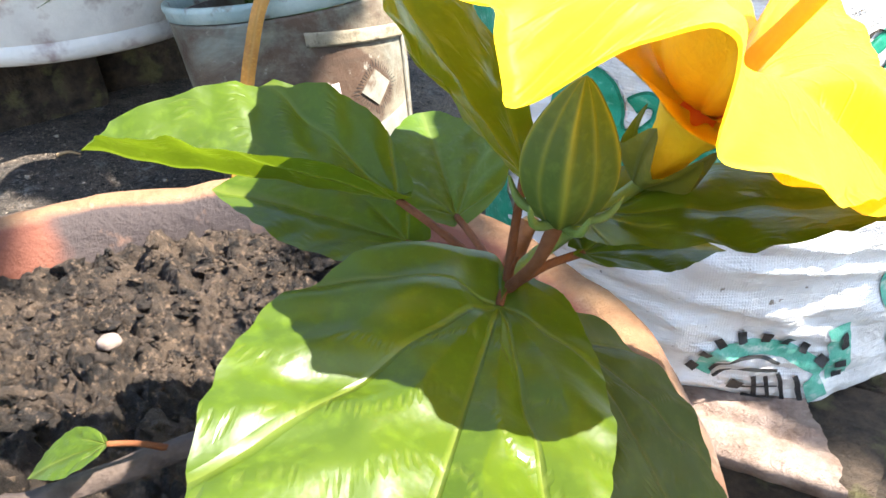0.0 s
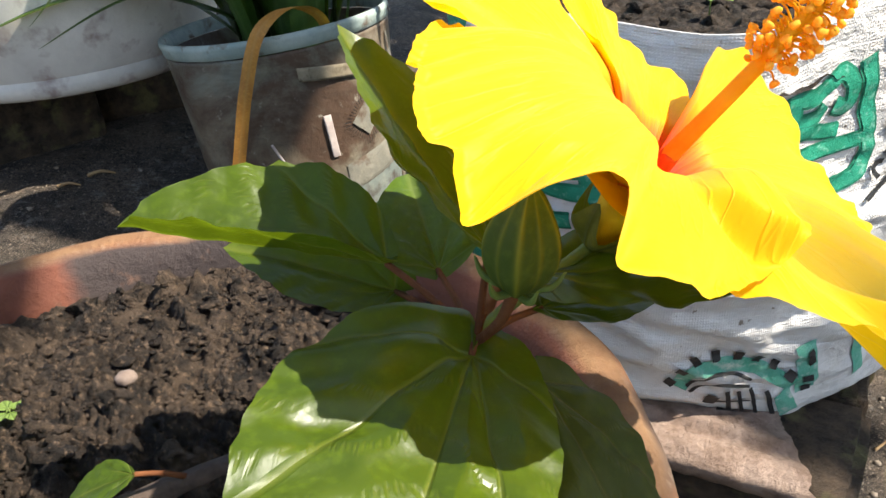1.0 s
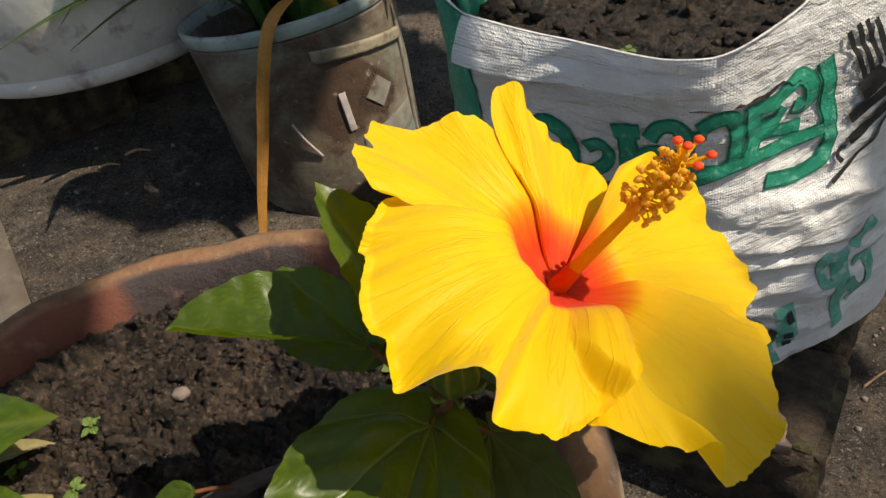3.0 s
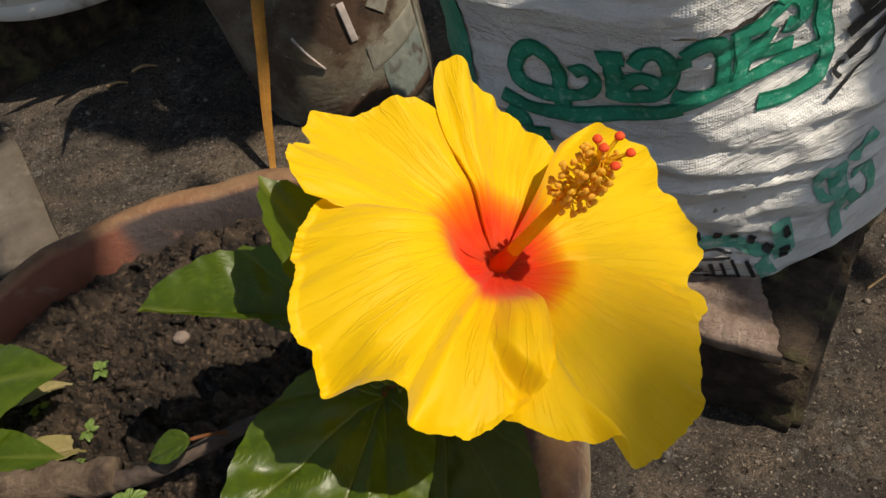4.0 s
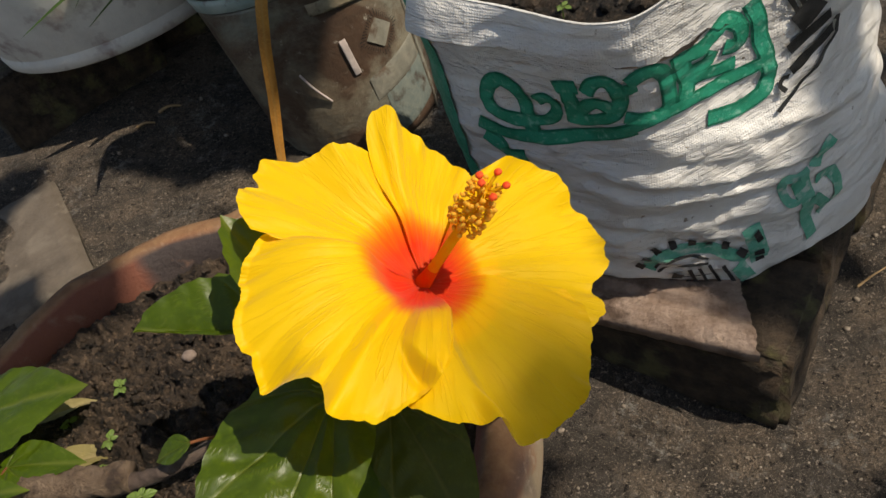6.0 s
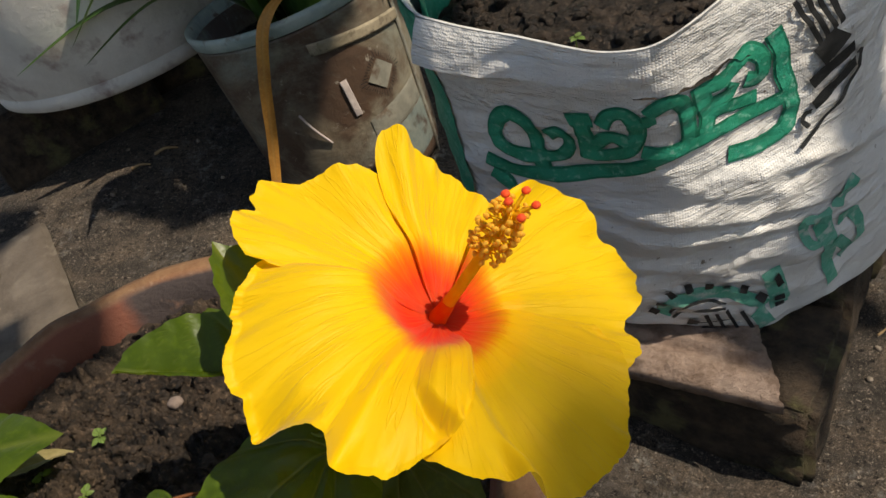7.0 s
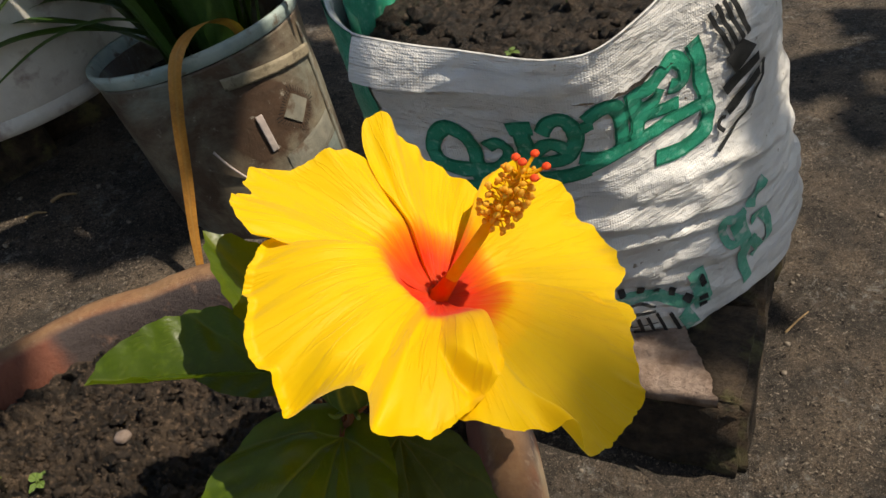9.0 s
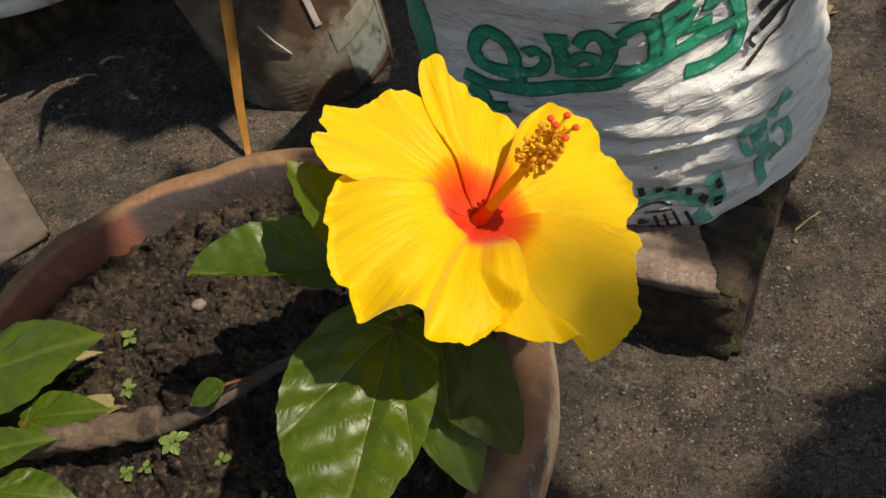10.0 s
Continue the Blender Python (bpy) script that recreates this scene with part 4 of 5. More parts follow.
def sack_point(a, z, off=0.0):
    """A place on the sack's skin, off metres outside it."""
    top = lip_z(a)
    t = (z - SACK_Z0) / (0.365 - SACK_Z0)
    p = ring_at(a)
    k = min(1, max(0, t))
    belly = 1.0 + 0.045 * math.sin(math.pi * k) ** 0.8 - 0.05 * max(0, 0.06 - t) / 0.06
    q = SACK_C + (ring_at(a, SACK_FOOT).lerp(p, k) - SACK_C) * belly
    dent = 0.006 * noise.noise(Vector((p.x * 11, p.y * 11, z * 16))) + 0.011 * (0.5 - abs(noise.noise(Vector((p.x * 9, p.y * 9, z * 34 + p.x * 9))))) * smooth_step(0.0, 0.25, 0.75 - t) + 0.0016 * noise.noise(Vector((p.x * 50, p.y * 50, z * 110)))
    dent += 0.0065 * (0.35 - abs(noise.noise(Vector((p.x * 6, p.y * 6, z * 62 + p.x * 14 - p.y * 6))))) * smooth_step(0.0, 0.3, 0.72 - t) + 0.0022 * (0.3 - abs(noise.noise(Vector((p.x * 22, p.y * 22, z * 90 - p.x * 30)))))
    dent *= smooth_step(0.0, 0.15, 1.02 - t) * 0.9 + 0.1
    n = (p - SACK_C).normalized()
    q += n * (dent + off)
    return Vector((q.x, q.y, z))


def sack_body(u, v):
    a = u * GIRTH
    top = lip_z(a)
    if v < 0.90:
        z = SACK_Z0 + (top - SACK_Z0) * v / 0.90
        return sack_point(a, z)
    k = (v - 0.90) / 0.10
    q = sack_point(a, top - 0.001)
    n = (Vector((q.x, q.y, 0)) - SACK_C).normalized()
    return q + n * (0.0015 - 0.010 * math.sin(k * 1.57)) + Vector((0, 0, 0.002 * math.sin(k * math.pi) - 0.05 * k * k))


sack = thing("soil_sack", SACK_C + Vector((0, 0, SACK_Z0)), "white woven plastic sack with green and black print, filled with soil", "sack")
part("sack_body", sheet(400, 130, sack_body, lambda u, v: (u * GIRTH, v * 0.3), closed=True), M_SACK, sack)


def under_place(u, v):
    q = sack_point(u * GIRTH, SACK_Z0)
    return SACK_C + (Vector((q.x, q.y, 0)) - SACK_C) * v + Vector((0, 0, SACK_Z0))


part("sack_base", sheet(80, 6, under_place, closed=True), M_SACK, sack)


def sack_soil_place(u, v):
    p = ring_at(u * GIRTH)
    q = SACK_C + (p - SACK_C) * v * 0.985
    s = Vector((q.x, q.y, 0))
    z = 0.335 + 0.006 * noise.noise(s * 18) + 0.006 * abs(noise.noise(s * 55)) + 0.003 * noise.noise(s * 140) + 0.0015 * noise.noise(s * 300)
    return Vector((q.x, q.y, z - 0.006 * smooth_step(0.8, 1, v)))


ssoil = part("soil", sheet(220, 90, sack_soil_place, closed=True), M_SACKSOIL, None)
tagged(ssoil, "dark loose compost filling the white sack", "soil", kind="stuff")
random.seed(8)
bm = bmesh.new()
for k in range(260):
    a, v = random.uniform(0, GIRTH), math.sqrt(random.random()) * 0.93
    q = sack_soil_place(a / GIRTH, v)
    s = random.choice((0.002, 0.003, 0.004, 0.006)) * random.uniform(0.7, 1.2)
    lump(bm, q + Vector((0, 0, s * 0.2)), (s, s, s * 0.8), k, 2, 0.7)
tagged(part("soil_clods", bm, M_SACKSOIL, None), "dark crumbs of compost in the sack", "soil", kind="stuff")
for x, y, size in ((0.249, 0.232, 0.007), (0.300, 0.300, 0.010), (0.222, 0.226, 0.006)):
    seedling((x, y, 0.342), size, 1.0, 4)


def print_mark(pts, width, material, closed=False, fine=6, off=0.0009, smooth=True):
    """A printed stroke on the sack: (arc, height) points and its width."""
    path = spline([(p[0], p[1], 0) for p in pts], fine, closed) if smooth else [Vector((p[0], p[1], 0)) for p in pts]
    verts, faces = [], []
    m = len(path)
    for k, p in enumerate(path):
        d = (path[(k + 1) % m] if closed or k + 1 < m else p) - (path[k - 1] if closed or k else p)
        d.normalize()
        n = Vector((-d.y, d.x, 0))
        w = width * 1.62 * (1 + 0.08 * noise.noise(p * 300))
        for s in (-0.5, -0.17, 0.17, 0.5):
            q = p + n * w * s
            verts.append(tuple(sack_point(q.x, q.y, off)))
    for k in range(m if closed else m - 1):
        for s in range(3):
            a, b = k * 4 + s, ((k + 1) % m) * 4 + s
            faces.append((a, b, b + 1, a + 1))
    me = bpy.data.meshes.new("mark")
    me.from_pydata(verts, [], faces)
    return me


def sack_panel(a0, a1, z0, z1, off, nu=24, nv=20):
    """A piece of cloth over the sack; heights above 1 are counted down from the lip."""
    def place(u, v):
        a = a0 + (a1 - a0) * u
        lo, hi = (lip_z(a) - (z - 1) if z >= 1 else z for z in (z0, z1))
        z = lo + (hi - lo) * v
        return sack_point(a, z, off + 0.0004 * noise.noise(Vector((a * 60, z * 60, 0))))
    return sheet(nu, nv, place, lambda u, v: (a0 + (a1 - a0) * u, v * 0.1))




def hem_place(u, v):
    """The folded hem; its free lower edge stands off the cloth near the green panel."""
    a = -0.142 + 0.144 * u
    flare = 0.0015 + 0.0100 * (1 - smooth_step(-0.125, -0.055, a))
    low = 0.026 - 0.006 * u
    z = lip_z(a) - low + (low - 0.001) * v
    return sack_point(a, z, 0.0024 + flare * (1 - v) ** 0.8 + 0.0005 * noise.noise(Vector((a * 60, z * 60, 0))))


part("hem", sheet(80, 12, hem_place, lambda u, v: (u * 0.144, v * 0.024)), M_SACK, sack, "folded white hem round the mouth")
part("green_panel", sack_panel(-0.30, -0.145, 0.12, 1.0, 0.0016), M_GREEN, sack, "green woven side panel")
part("green_lining", sack_panel(-0.42, -0.157, 1.06, 1.0, -0.0105), M_GREEN, sack, "green inside of the sack above the soil")
part("green_lip", sack_panel(-0.42, -0.143, 1.012, 1.0, 0.0026, 40, 4), M_GREEN, sack)


def ink(material, width, *points):
    """A printed mark: (arc, height) along its stroke and its width, in millimetres."""
    pts = [(a / 1000, z / 1000) for a, z in points]
    off = 0.0020 if material is M_BLACK else 0.0009
    edge = M_DEEPGREEN if material is M_GREEN else material
    part("print_mark", print_mark(pts, width / 1000, edge, off=off), edge, sack)
    if material is M_GREEN:
        part("print_fill", print_mark(pts, width * 0.70 / 1000, M_GREEN, off=0.0013), M_GREEN, sack)


ink(M_GREEN, 7.0, (-85.2, 307.2), (-94.7, 309.6), (-105.2, 301.3), (-108.5, 289.3), (-102.2, 280.9), (-89.7, 278), (-73.2, 279.8))
ink(M_GREEN, 6.9, (-87.3, 308.8), (-80.5, 302.5), (-79.3, 292.2), (-79, 283.4), (-78.6, 276.4), (-81.1, 265.6))
ink(M_GREEN, 5.7, (-79, 278.4), (-64.6, 281.3), (-55.1, 290.5), (-54.8, 299.2), (-61.5, 301.3), (-69.8, 296.5))
ink(M_GREEN, 6.1, (-50, 313.1), (-41.9, 315.4), (-33.6, 316.3))
ink(M_GREEN, 7.8, (-41.9, 315.4), (-40.8, 306), (-41, 296), (-42.3, 282.9))
ink(M_GREEN, 6.1, (-39.8, 291.4), (-28.7, 302.7), (-21.6, 303.5), (-15, 297.1))
ink(M_GREEN, 6.0, (-28.4, 312), (-23.8, 319.7), (-15.6, 322), (-10.2, 315.7), (-9.2, 305.6), (-14.6, 294.2), (-25.1, 289.5), (-40.8, 286.2))
ink(M_GREEN, 5.9, (-5.7, 314.4), (0.9, 314.9))
ink(M_GREEN, 6.0, (-3.3, 319.4), (4.9, 324.2), (12.4, 323.8), (16.8, 315.9), (18.1, 303.8), (17.5, 292.9), (11.7, 287.8))
ink(M_GREEN, 5.6, (-8.4, 292.1), (1, 289.5), (11.1, 289))
ink(M_GREEN, 7.4, (25.8, 327.5), (27.7, 314.9), (30.7, 303), (27.7, 292.7))
ink(M_GREEN, 6.3, (28.9, 323.4), (39.6, 322.9), (49.2, 327.5), (58, 331.6), (66.6, 325.8), (69, 316.9), (65.6, 312.2), (56.8, 315))
ink(M_GREEN, 6.2, (32.8, 310.6), (44, 311.6), (49, 317.3))
ink(M_GREEN, 5.7, (28, 302.5), (40.9, 303.9), (54.7, 301.2), (65.7, 299.9))
ink(M_GREEN, 6.8, (74.2, 336.4), (79.7, 323.4), (82.6, 308), (87.1, 293.7), (88, 280.5), (81.7, 272), (65, 269.2), (43.3, 271.5))
ink(M_GREEN, 5.7, (-10.9, 281), (3.6, 285.8), (19, 289.4), (41.6, 291.1), (66.7, 291.7), (90.3, 294.7))
ink(M_GREEN, 7.2, (-121, 271.2), (-102.7, 264.1), (-80.2, 263.6), (-50.7, 268.9), (-23, 276.4), (-3.7, 282.4))
ink(M_GREEN, 7.5, (-119.7, 260), (-110.2, 253.4), (-104.3, 244.5), (-91.1, 244.7))
ink(M_BLACK, 1.8, (85.9, 348.1), (95.6, 332.1), (104.9, 316.3))
ink(M_BLACK, 1.8, (91.3, 351.1), (100.1, 334), (108.7, 319))
ink(M_BLACK, 1.8, (96.6, 351.6), (105.6, 334.2), (112.5, 323.1))
ink(M_BLACK, 2.2, (103.3, 350.3), (110.3, 337), (116.4, 324.9))
ink(M_BLACK, 8.9, (104.1, 308.7), (111.7, 314.2), (116.5, 320))
ink(M_BLACK, 4.9, (100.7, 294), (113.1, 301.1), (126.8, 306.8))
ink(M_BLACK, 4.6, (102.2, 279.7), (117.7, 288.4), (133.8, 293.9))
ink(M_BLACK, 1.6, (92.5, 256.5), (105.7, 265.9), (125.8, 280.7), (138.3, 289.4))
ink(M_BLACK, 1.9, (98.8, 268.1), (94.8, 273.2), (97.5, 276.9), (101.3, 276.8))
ink(M_BLACK, 2.0, (136.9, 289.3), (137.8, 297.2), (132.1, 300.7))
ink(M_PALEGREEN, 6.3, (138.3, 213.2), (129.6, 206.2), (124.3, 196.6))
ink(M_PALEGREEN, 4.1, (109.4, 193.4), (99.1, 195.4), (105.9, 173.4), (114.9, 172.6), (109.6, 192.2))
ink(M_PALEGREEN, 7.0, (112.9, 198.2), (123.3, 163.5), (137.6, 119))
ink(M_PALEGREEN, 5.9, (128, 182.5), (142.6, 181.2), (156, 151), (144.5, 137.1))
ink(M_PALEGREEN, 4.9, (126.5, 168.7), (151, 141))
ink(M_PALEGREEN, 7.2, (-11.8, 121.8), (-6.4, 136.4), (4.8, 143.6), (21.2, 145.8), (42.2, 142.6), (60.6, 134.8), (77.8, 124.5))
ink(M_PALEGREEN, 9.9, (77.8, 159.4), (83.6, 140.4), (88.8, 118.1))
ink(M_PALEGREEN, 8.8, (67.8, 120.7), (80, 98.7))
ink(M_BLACK, 5.2, (-20.9, 124.1), (-16.4, 129.3))
ink(M_BLACK, 5.0, (-12.8, 138.8), (-9.6, 143.7))
ink(M_BLACK, 5.3, (-5.2, 148.6), (-0.7, 151.7))
ink(M_BLACK, 5.3, (7.4, 153.4), (13, 154.6))
ink(M_BLACK, 5.4, (23.3, 154), (30, 153.8))
ink(M_BLACK, 5.1, (39.4, 151.7), (46.3, 149.7))
ink(M_BLACK, 4.5, (54.4, 146.1), (60.4, 143.6))
ink(M_BLACK, 4.6, (67.8, 138), (73.9, 133.3))
ink(M_BLACK, 1.5, (-6.2, 124.3), (1.3, 133.9), (10.8, 139.1), (27.3, 138.4), (40.5, 133))
ink(M_BLACK, 1.5, (-4.1, 120.5), (3.5, 127.2), (12.5, 130.3), (40.4, 127.2))
ink(M_BLACK, 6.1, (7.4, 115.9), (16.1, 113.2))
ink(M_BLACK, 2.0, (18.9, 102.2), (44.2, 100), (74.4, 96.3))
ink(M_BLACK, 2.3, (22.2, 124.1), (28.4, 101.9))
ink(M_BLACK, 2.0, (31, 124.4), (39.5, 101.4))
ink(M_BLACK, 2.0, (40.9, 125.6), (52.2, 100.4))
ink(M_BLACK, 2.4, (53.8, 124.1), (66.5, 98.6))
ink(M_BLACK, 1.5, (16.1, 113.2), (43.6, 113.6))
ink(M_BLACK, 3.4, (81.2, 154.4), (86.2, 142.7))
ink(M_BLACK, 3.1, (81, 130.4), (89.5, 131))
ink(M_BLACK, 2.7, (84.6, 120.1), (92.2, 121))

# ---- tin planter with strap leaves ----
CAN = Vector((-0.0055, 0.611, 0.070))
can_tilt = Euler((radians(-2.2), radians(-4.0), 0)).to_matrix()
can = thing("tin_planter", CAN, "rusty painted tin bucket planter with a pale blue rim", "planter")


def can_r(h):
    return 0.0994 + 0.058 * h


def can_place(degrees, h, off=0.0):
    w = radians(degrees)
    return CAN + can_tilt @ Vector(((can_r(h) + off) * math.cos(w), (can_r(h) + off) * math.sin(w), h))


def can_wave(w, h):
    ribs = 0.0007 * math.sin(h * 900) * smooth_step(0.020, 0.030, h) * smooth_step(0.085, 0.070, h)
    return 0.0014 * noise.noise(Vector((math.cos(w) * 3, math.sin(w) * 3, h * 20))) + ribs, 0


part("body", lathe(CAN, [(0.01, 0.002), (0.090, 0.0), (0.096, 0.003), (0.0994, 0.010)] + [(can_r(0.010 + 0.2 * k / 60), 0.010 + 0.2 * k / 60) for k in range(1, 61)] + [(0.1085, 0.210), (0.105, 0.15), (0.01, 0.10)], 96, can_tilt, wave=can_wave), M_TIN, can)
part("rim", lathe(CAN, [(0.1115, 0.2110), (0.1128, 0.2115), (0.1130, 0.2165), (0.1146, 0.2200), (0.1140, 0.2245), (0.1118, 0.2255), (0.1095, 0.2225), (0.1085, 0.2110)], 96, can_tilt), M_RIM, can, "chipped pale blue rolled rim")


def can_patch(w0, w1, h0, h1, off=0.0012, skew=0.0, thick=0.0012, lean=0.0):
    """A raised piece on the planter's side between two angles and heights."""
    def place(u, v):
        d = off + (thick if 0.02 < u < 0.98 and 0.02 < v < 0.98 else 0)
        return can_place(w0 + (w1 - w0) * u + lean * v, h0 + (h1 - h0) * v + skew * (u - 0.5), d)
    return sheet(14, 8, place)


M_MARK = mottled("pale_stencil", (0.17, 0.165, 0.135), (0.25, 0.235, 0.19), 60.0, 0.6, 0.001, 200.0, c3=(0.12, 0.085, 0.06), s3=45.0)
M_PATCH = mottled("bluish_worn_paint", (0.115, 0.145, 0.135), (0.20, 0.215, 0.185), 50.0, 0.6, 0.001, 200.0, c3=(0.07, 0.05, 0.04), s3=40.0)
part("strap", can_patch(287, 350, 0.173, 0.186, 0.002, -0.018, 0.002), M_BAND, can, "tan strap below the rim")
part("chip", can_patch(295.5, 299.5, 0.104, 0.146, 0.0012, 0.0, 0.0012, -1.0), M_PALE, can, "pale plaster streak")
bm = bmesh.new()
for k in range(40):
    w = 2 * math.pi * (k + 0.5) / 40
    ex = abs(math.cos(w)) + abs(math.sin(w))
    x0, y0 = math.cos(w) / ex, math.sin(w) / ex
    bm.faces.new([bm.verts.new(can_place(319 + (x0 * s - y0 * d) * 12.0, 0.131 + (y0 * s + x0 * d) * 0.0215, 0.0018)) for s, d in ((0.94, -0.016), (1.30, -0.020), (1.30, 0.020), (0.94, 0.016))])
part("stencil_rays", bm, M_BLACK, can, "dark radiating lines of a worn stencil")
part("stencil_diamond", sheet(8, 8, lambda u, v: can_place(319 + (u - v) * 9.6, 0.131 + (u + v - 1) * 0.0172, 0.0014)), M_MARK, can, "pale worn diamond stencil")
part("torn_label", can_patch(302, 344, 0.070, 0.098, 0.0010, 0.012, 0.0008), M_MARK, can, "torn beige strip of old label")
part("paint_patch", can_patch(308, 346, 0.018, 0.070, 0.0008, 0.010, 0.0006), M_PATCH, can, "worn grey-blue paint near the foot")
part("seam", can_patch(346, 349, 0.0, 0.20, 0.001, 0.0, 0.0020), M_MARK, can)
part("twig_streak", tube([can_place(267, 0.129, 0.002), can_place(271, 0.110, 0.003), can_place(277, 0.088, 0.002)], [0.0014, 0.0010], 6), M_PALE, can, "thin dry twig stuck to the side")
tagged(part("soil", sheet(60, 16, lambda u, v: CAN + can_tilt @ Vector((0.106 * v * math.cos(6.2832 * u), 0.106 * v * math.sin(6.2832 * u), 0.182 + 0.006 * noise.noise(Vector((u * 9, v * 6, 0))))), closed=True), M_SACKSOIL, None),
       "dark soil inside the tin planter", "soil", kind="stuff")
lily = thing("strap_leaf_plant", CAN + Vector((0, 0, 0.168)), "clump of long dark green strap leaves in the tin planter", "plant")


def blade(pts, width, material, label="", fold=0.25, parent=None, flat=None):
    path = spline(pts, 10)
    m = len(path) - 1

    def place(u, v):
        k = min(int(round(v * m)), m)
        p = path[k]
        d = (path[min(k + 1, m)] - path[max(k - 1, 0)]).normalized()
        side = flat - d * flat.dot(d) if flat else d.cross(Vector((0, 0, 1)))
        side = side.normalized() if side.length > 0.05 else Vector((1, 0, 0))
        up = side.cross(d)
        w = width * (0.75 + 0.25 * math.sin(v * 2.2)) * (1 - v ** 5) + 0.0003
        s = 2 * u - 1
        return p + side * s * w + up * (abs(s) * w * fold)

    return part("blade", sheet(6, m, place, veins=lambda u, v: smooth_step(0.12, 0.0, abs(u - 0.5))), material, parent or lily, label)


random.seed(33)
base = CAN + Vector((0, 0, 0.16))
for k in range(48):
    w = random.uniform(0, 6.283)
    lean = random.uniform(0.10, 0.32)
    h = random.uniform(0.20, 0.38)
    if math.sin(w) < 0.2:
        lean *= 0.45
    d = Vector((math.cos(w), math.sin(w), 0))
    b0 = base + d * random.uniform(0.0, 0.05)
    blade([b0, b0 + d * lean * 0.25 + Vector((0, 0, h * 0.5)), b0 + d * lean * 0.65 + Vector((0, 0, h * 0.85)), b0 + d * lean * 1.3 + Vector((0, 0, h * random.uniform(0.5, 0.95)))], random.uniform(0.010, 0.017), M_STRAP)
for k in range(7):
    w = random.uniform(2.2, 4.3)
    d = Vector((math.cos(w), math.sin(w), 0))
    b0 = base + d * random.uniform(0.0, 0.06) + Vector((0.03, 0.02, 0))
    l, h = random.uniform(0.22, 0.38), random.uniform(0.10, 0.20)
    blade([b0, b0 + d * l * 0.25 + Vector((0, 0, h * 0.7)), b0 + d * l * 0.6 + Vector((0, 0, h)), b0 + d * l + Vector((0, 0, h * random.uniform(0.5, 0.9)))], random.uniform(0.009, 0.013), M_STRAP)
blade([base, base + Vector((-0.05, -0.03, 0.09)), base + Vector((-0.12, -0.06, 0.105)), base + Vector((-0.20, -0.10, 0.075))], 0.007, M_STRAP)
blade([(0.035, 0.59, 0.24), (0.036, 0.560, 0.300), (0.014, 0.528, 0.320), (-0.009, 0.494, 0.308), (-0.027, 0.482, 0.262), (-0.043, 0.475, 0.205), (-0.058, 0.462, 0.150), (-0.068, 0.445, 0.100), (-0.068, 0.425, 0.090)], 0.0058, M_DYING, "orange-brown dying leaf bent down over the rim", 0.15, flat=Vector((1, 0.25, 0)))

# ---- white tub on bricks ----
TUB = Vector((-0.285, 0.735, 0.235))
tub = thing("tub", TUB, "chalky white round tub standing on a brick", "tub")
part("body", lathe(TUB, [(0.01, 0.004), (0.12, 0.0), (0.150, 0.004), (0.158, 0.012), (0.160, 0.022), (0.163, 0.026), (0.176, 0.07), (0.190, 0.14), (0.202, 0.22), (0.205, 0.23), (0.200, 0.235), (0.196, 0.22), (0.184, 0.14), (0.01, 0.12)], 80), M_TUB, tub)
part("foot_band", lathe(TUB, [(0.156, 0.006), (0.1625, 0.010), (0.1645, 0.020), (0.1625, 0.027)], 80), M_TUB, tub, "chipped raised band round the foot")
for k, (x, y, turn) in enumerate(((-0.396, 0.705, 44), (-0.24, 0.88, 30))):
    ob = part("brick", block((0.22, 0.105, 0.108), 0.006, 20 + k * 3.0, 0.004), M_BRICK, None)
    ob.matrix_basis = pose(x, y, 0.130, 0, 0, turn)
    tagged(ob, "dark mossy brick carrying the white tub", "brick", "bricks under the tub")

# ---- loose bits on the yard ----
random.seed(44)


def shard(at, size, turn, material, label):
    b = block(size, min(size) * 0.2, at[0] * 50, min(size) * 0.2)
    ob = part("shard", b, material, None)
    ob.matrix_basis = pose(at[0], at[1], ground_z(at[0], at[1]) - 0.001, random.uniform(-4, 4), random.uniform(-4, 4), turn)
    return tagged(ob, label, "shard")


def stick(a, b, r, label="thin dry twig, also used for sun streaks on the concrete"):
    za, zb = ground_z(*a) + r, ground_z(*b) + r
    tagged(part("twig", tube([(a[0], a[1], za), ((a[0] + b[0]) / 2, (a[1] + b[1]) / 2, max(za, zb) + r), (b[0], b[1], zb)], [r, r * 0.8, r * 0.5], 6, 0.2), M_DRY, None), label, "twig")


slab = part("stone_slab", block((0.20, 0.145, 0.014), 0.004, 61.0, 0.0025), M_SLAB, None)
slab.matrix_basis = pose(-0.375, 0.400, 0.118, 3, 6, -56)
tagged(slab, "flat grey-beige stone slab lying beside the pot", "slab")
# the first two sticks stand in for sun streaks; the third is a twig
stick((-0.262, 0.625), (-0.235, 0.635), 0.0025)
stick((-0.285, 0.60), (-0.262, 0.605), 0.0022)
stick((0.455, 0.275), (0.485, 0.292), 0.0012)
fl = thing("fallen_leaf", (0.62, 0.60, 0.003), "small curled rust-brown dry leaf on the concrete", "leaf")
leaf("blade", (0.605, 0.59, 0.004), (0.640, 0.605, 0.010), 0.010, (0.1, 0, 1), fl, M_DRY, 0.5, 0.4, 41, 0.02, 0.2)
random.seed(45)
bm = bmesh.new()
for k in range(700):
    x, y = random.uniform(-0.55, 0.95), random.uniform(-0.1, 1.1)
    s = random.choice((0.0008, 0.001, 0.0014, 0.002, 0.003)) * random.uniform(0.7, 1.2)
    lump(bm, (x, y, ground_z(x, y) + s * 0.3), (s, s, s * 0.7), k, 1, 0.5)
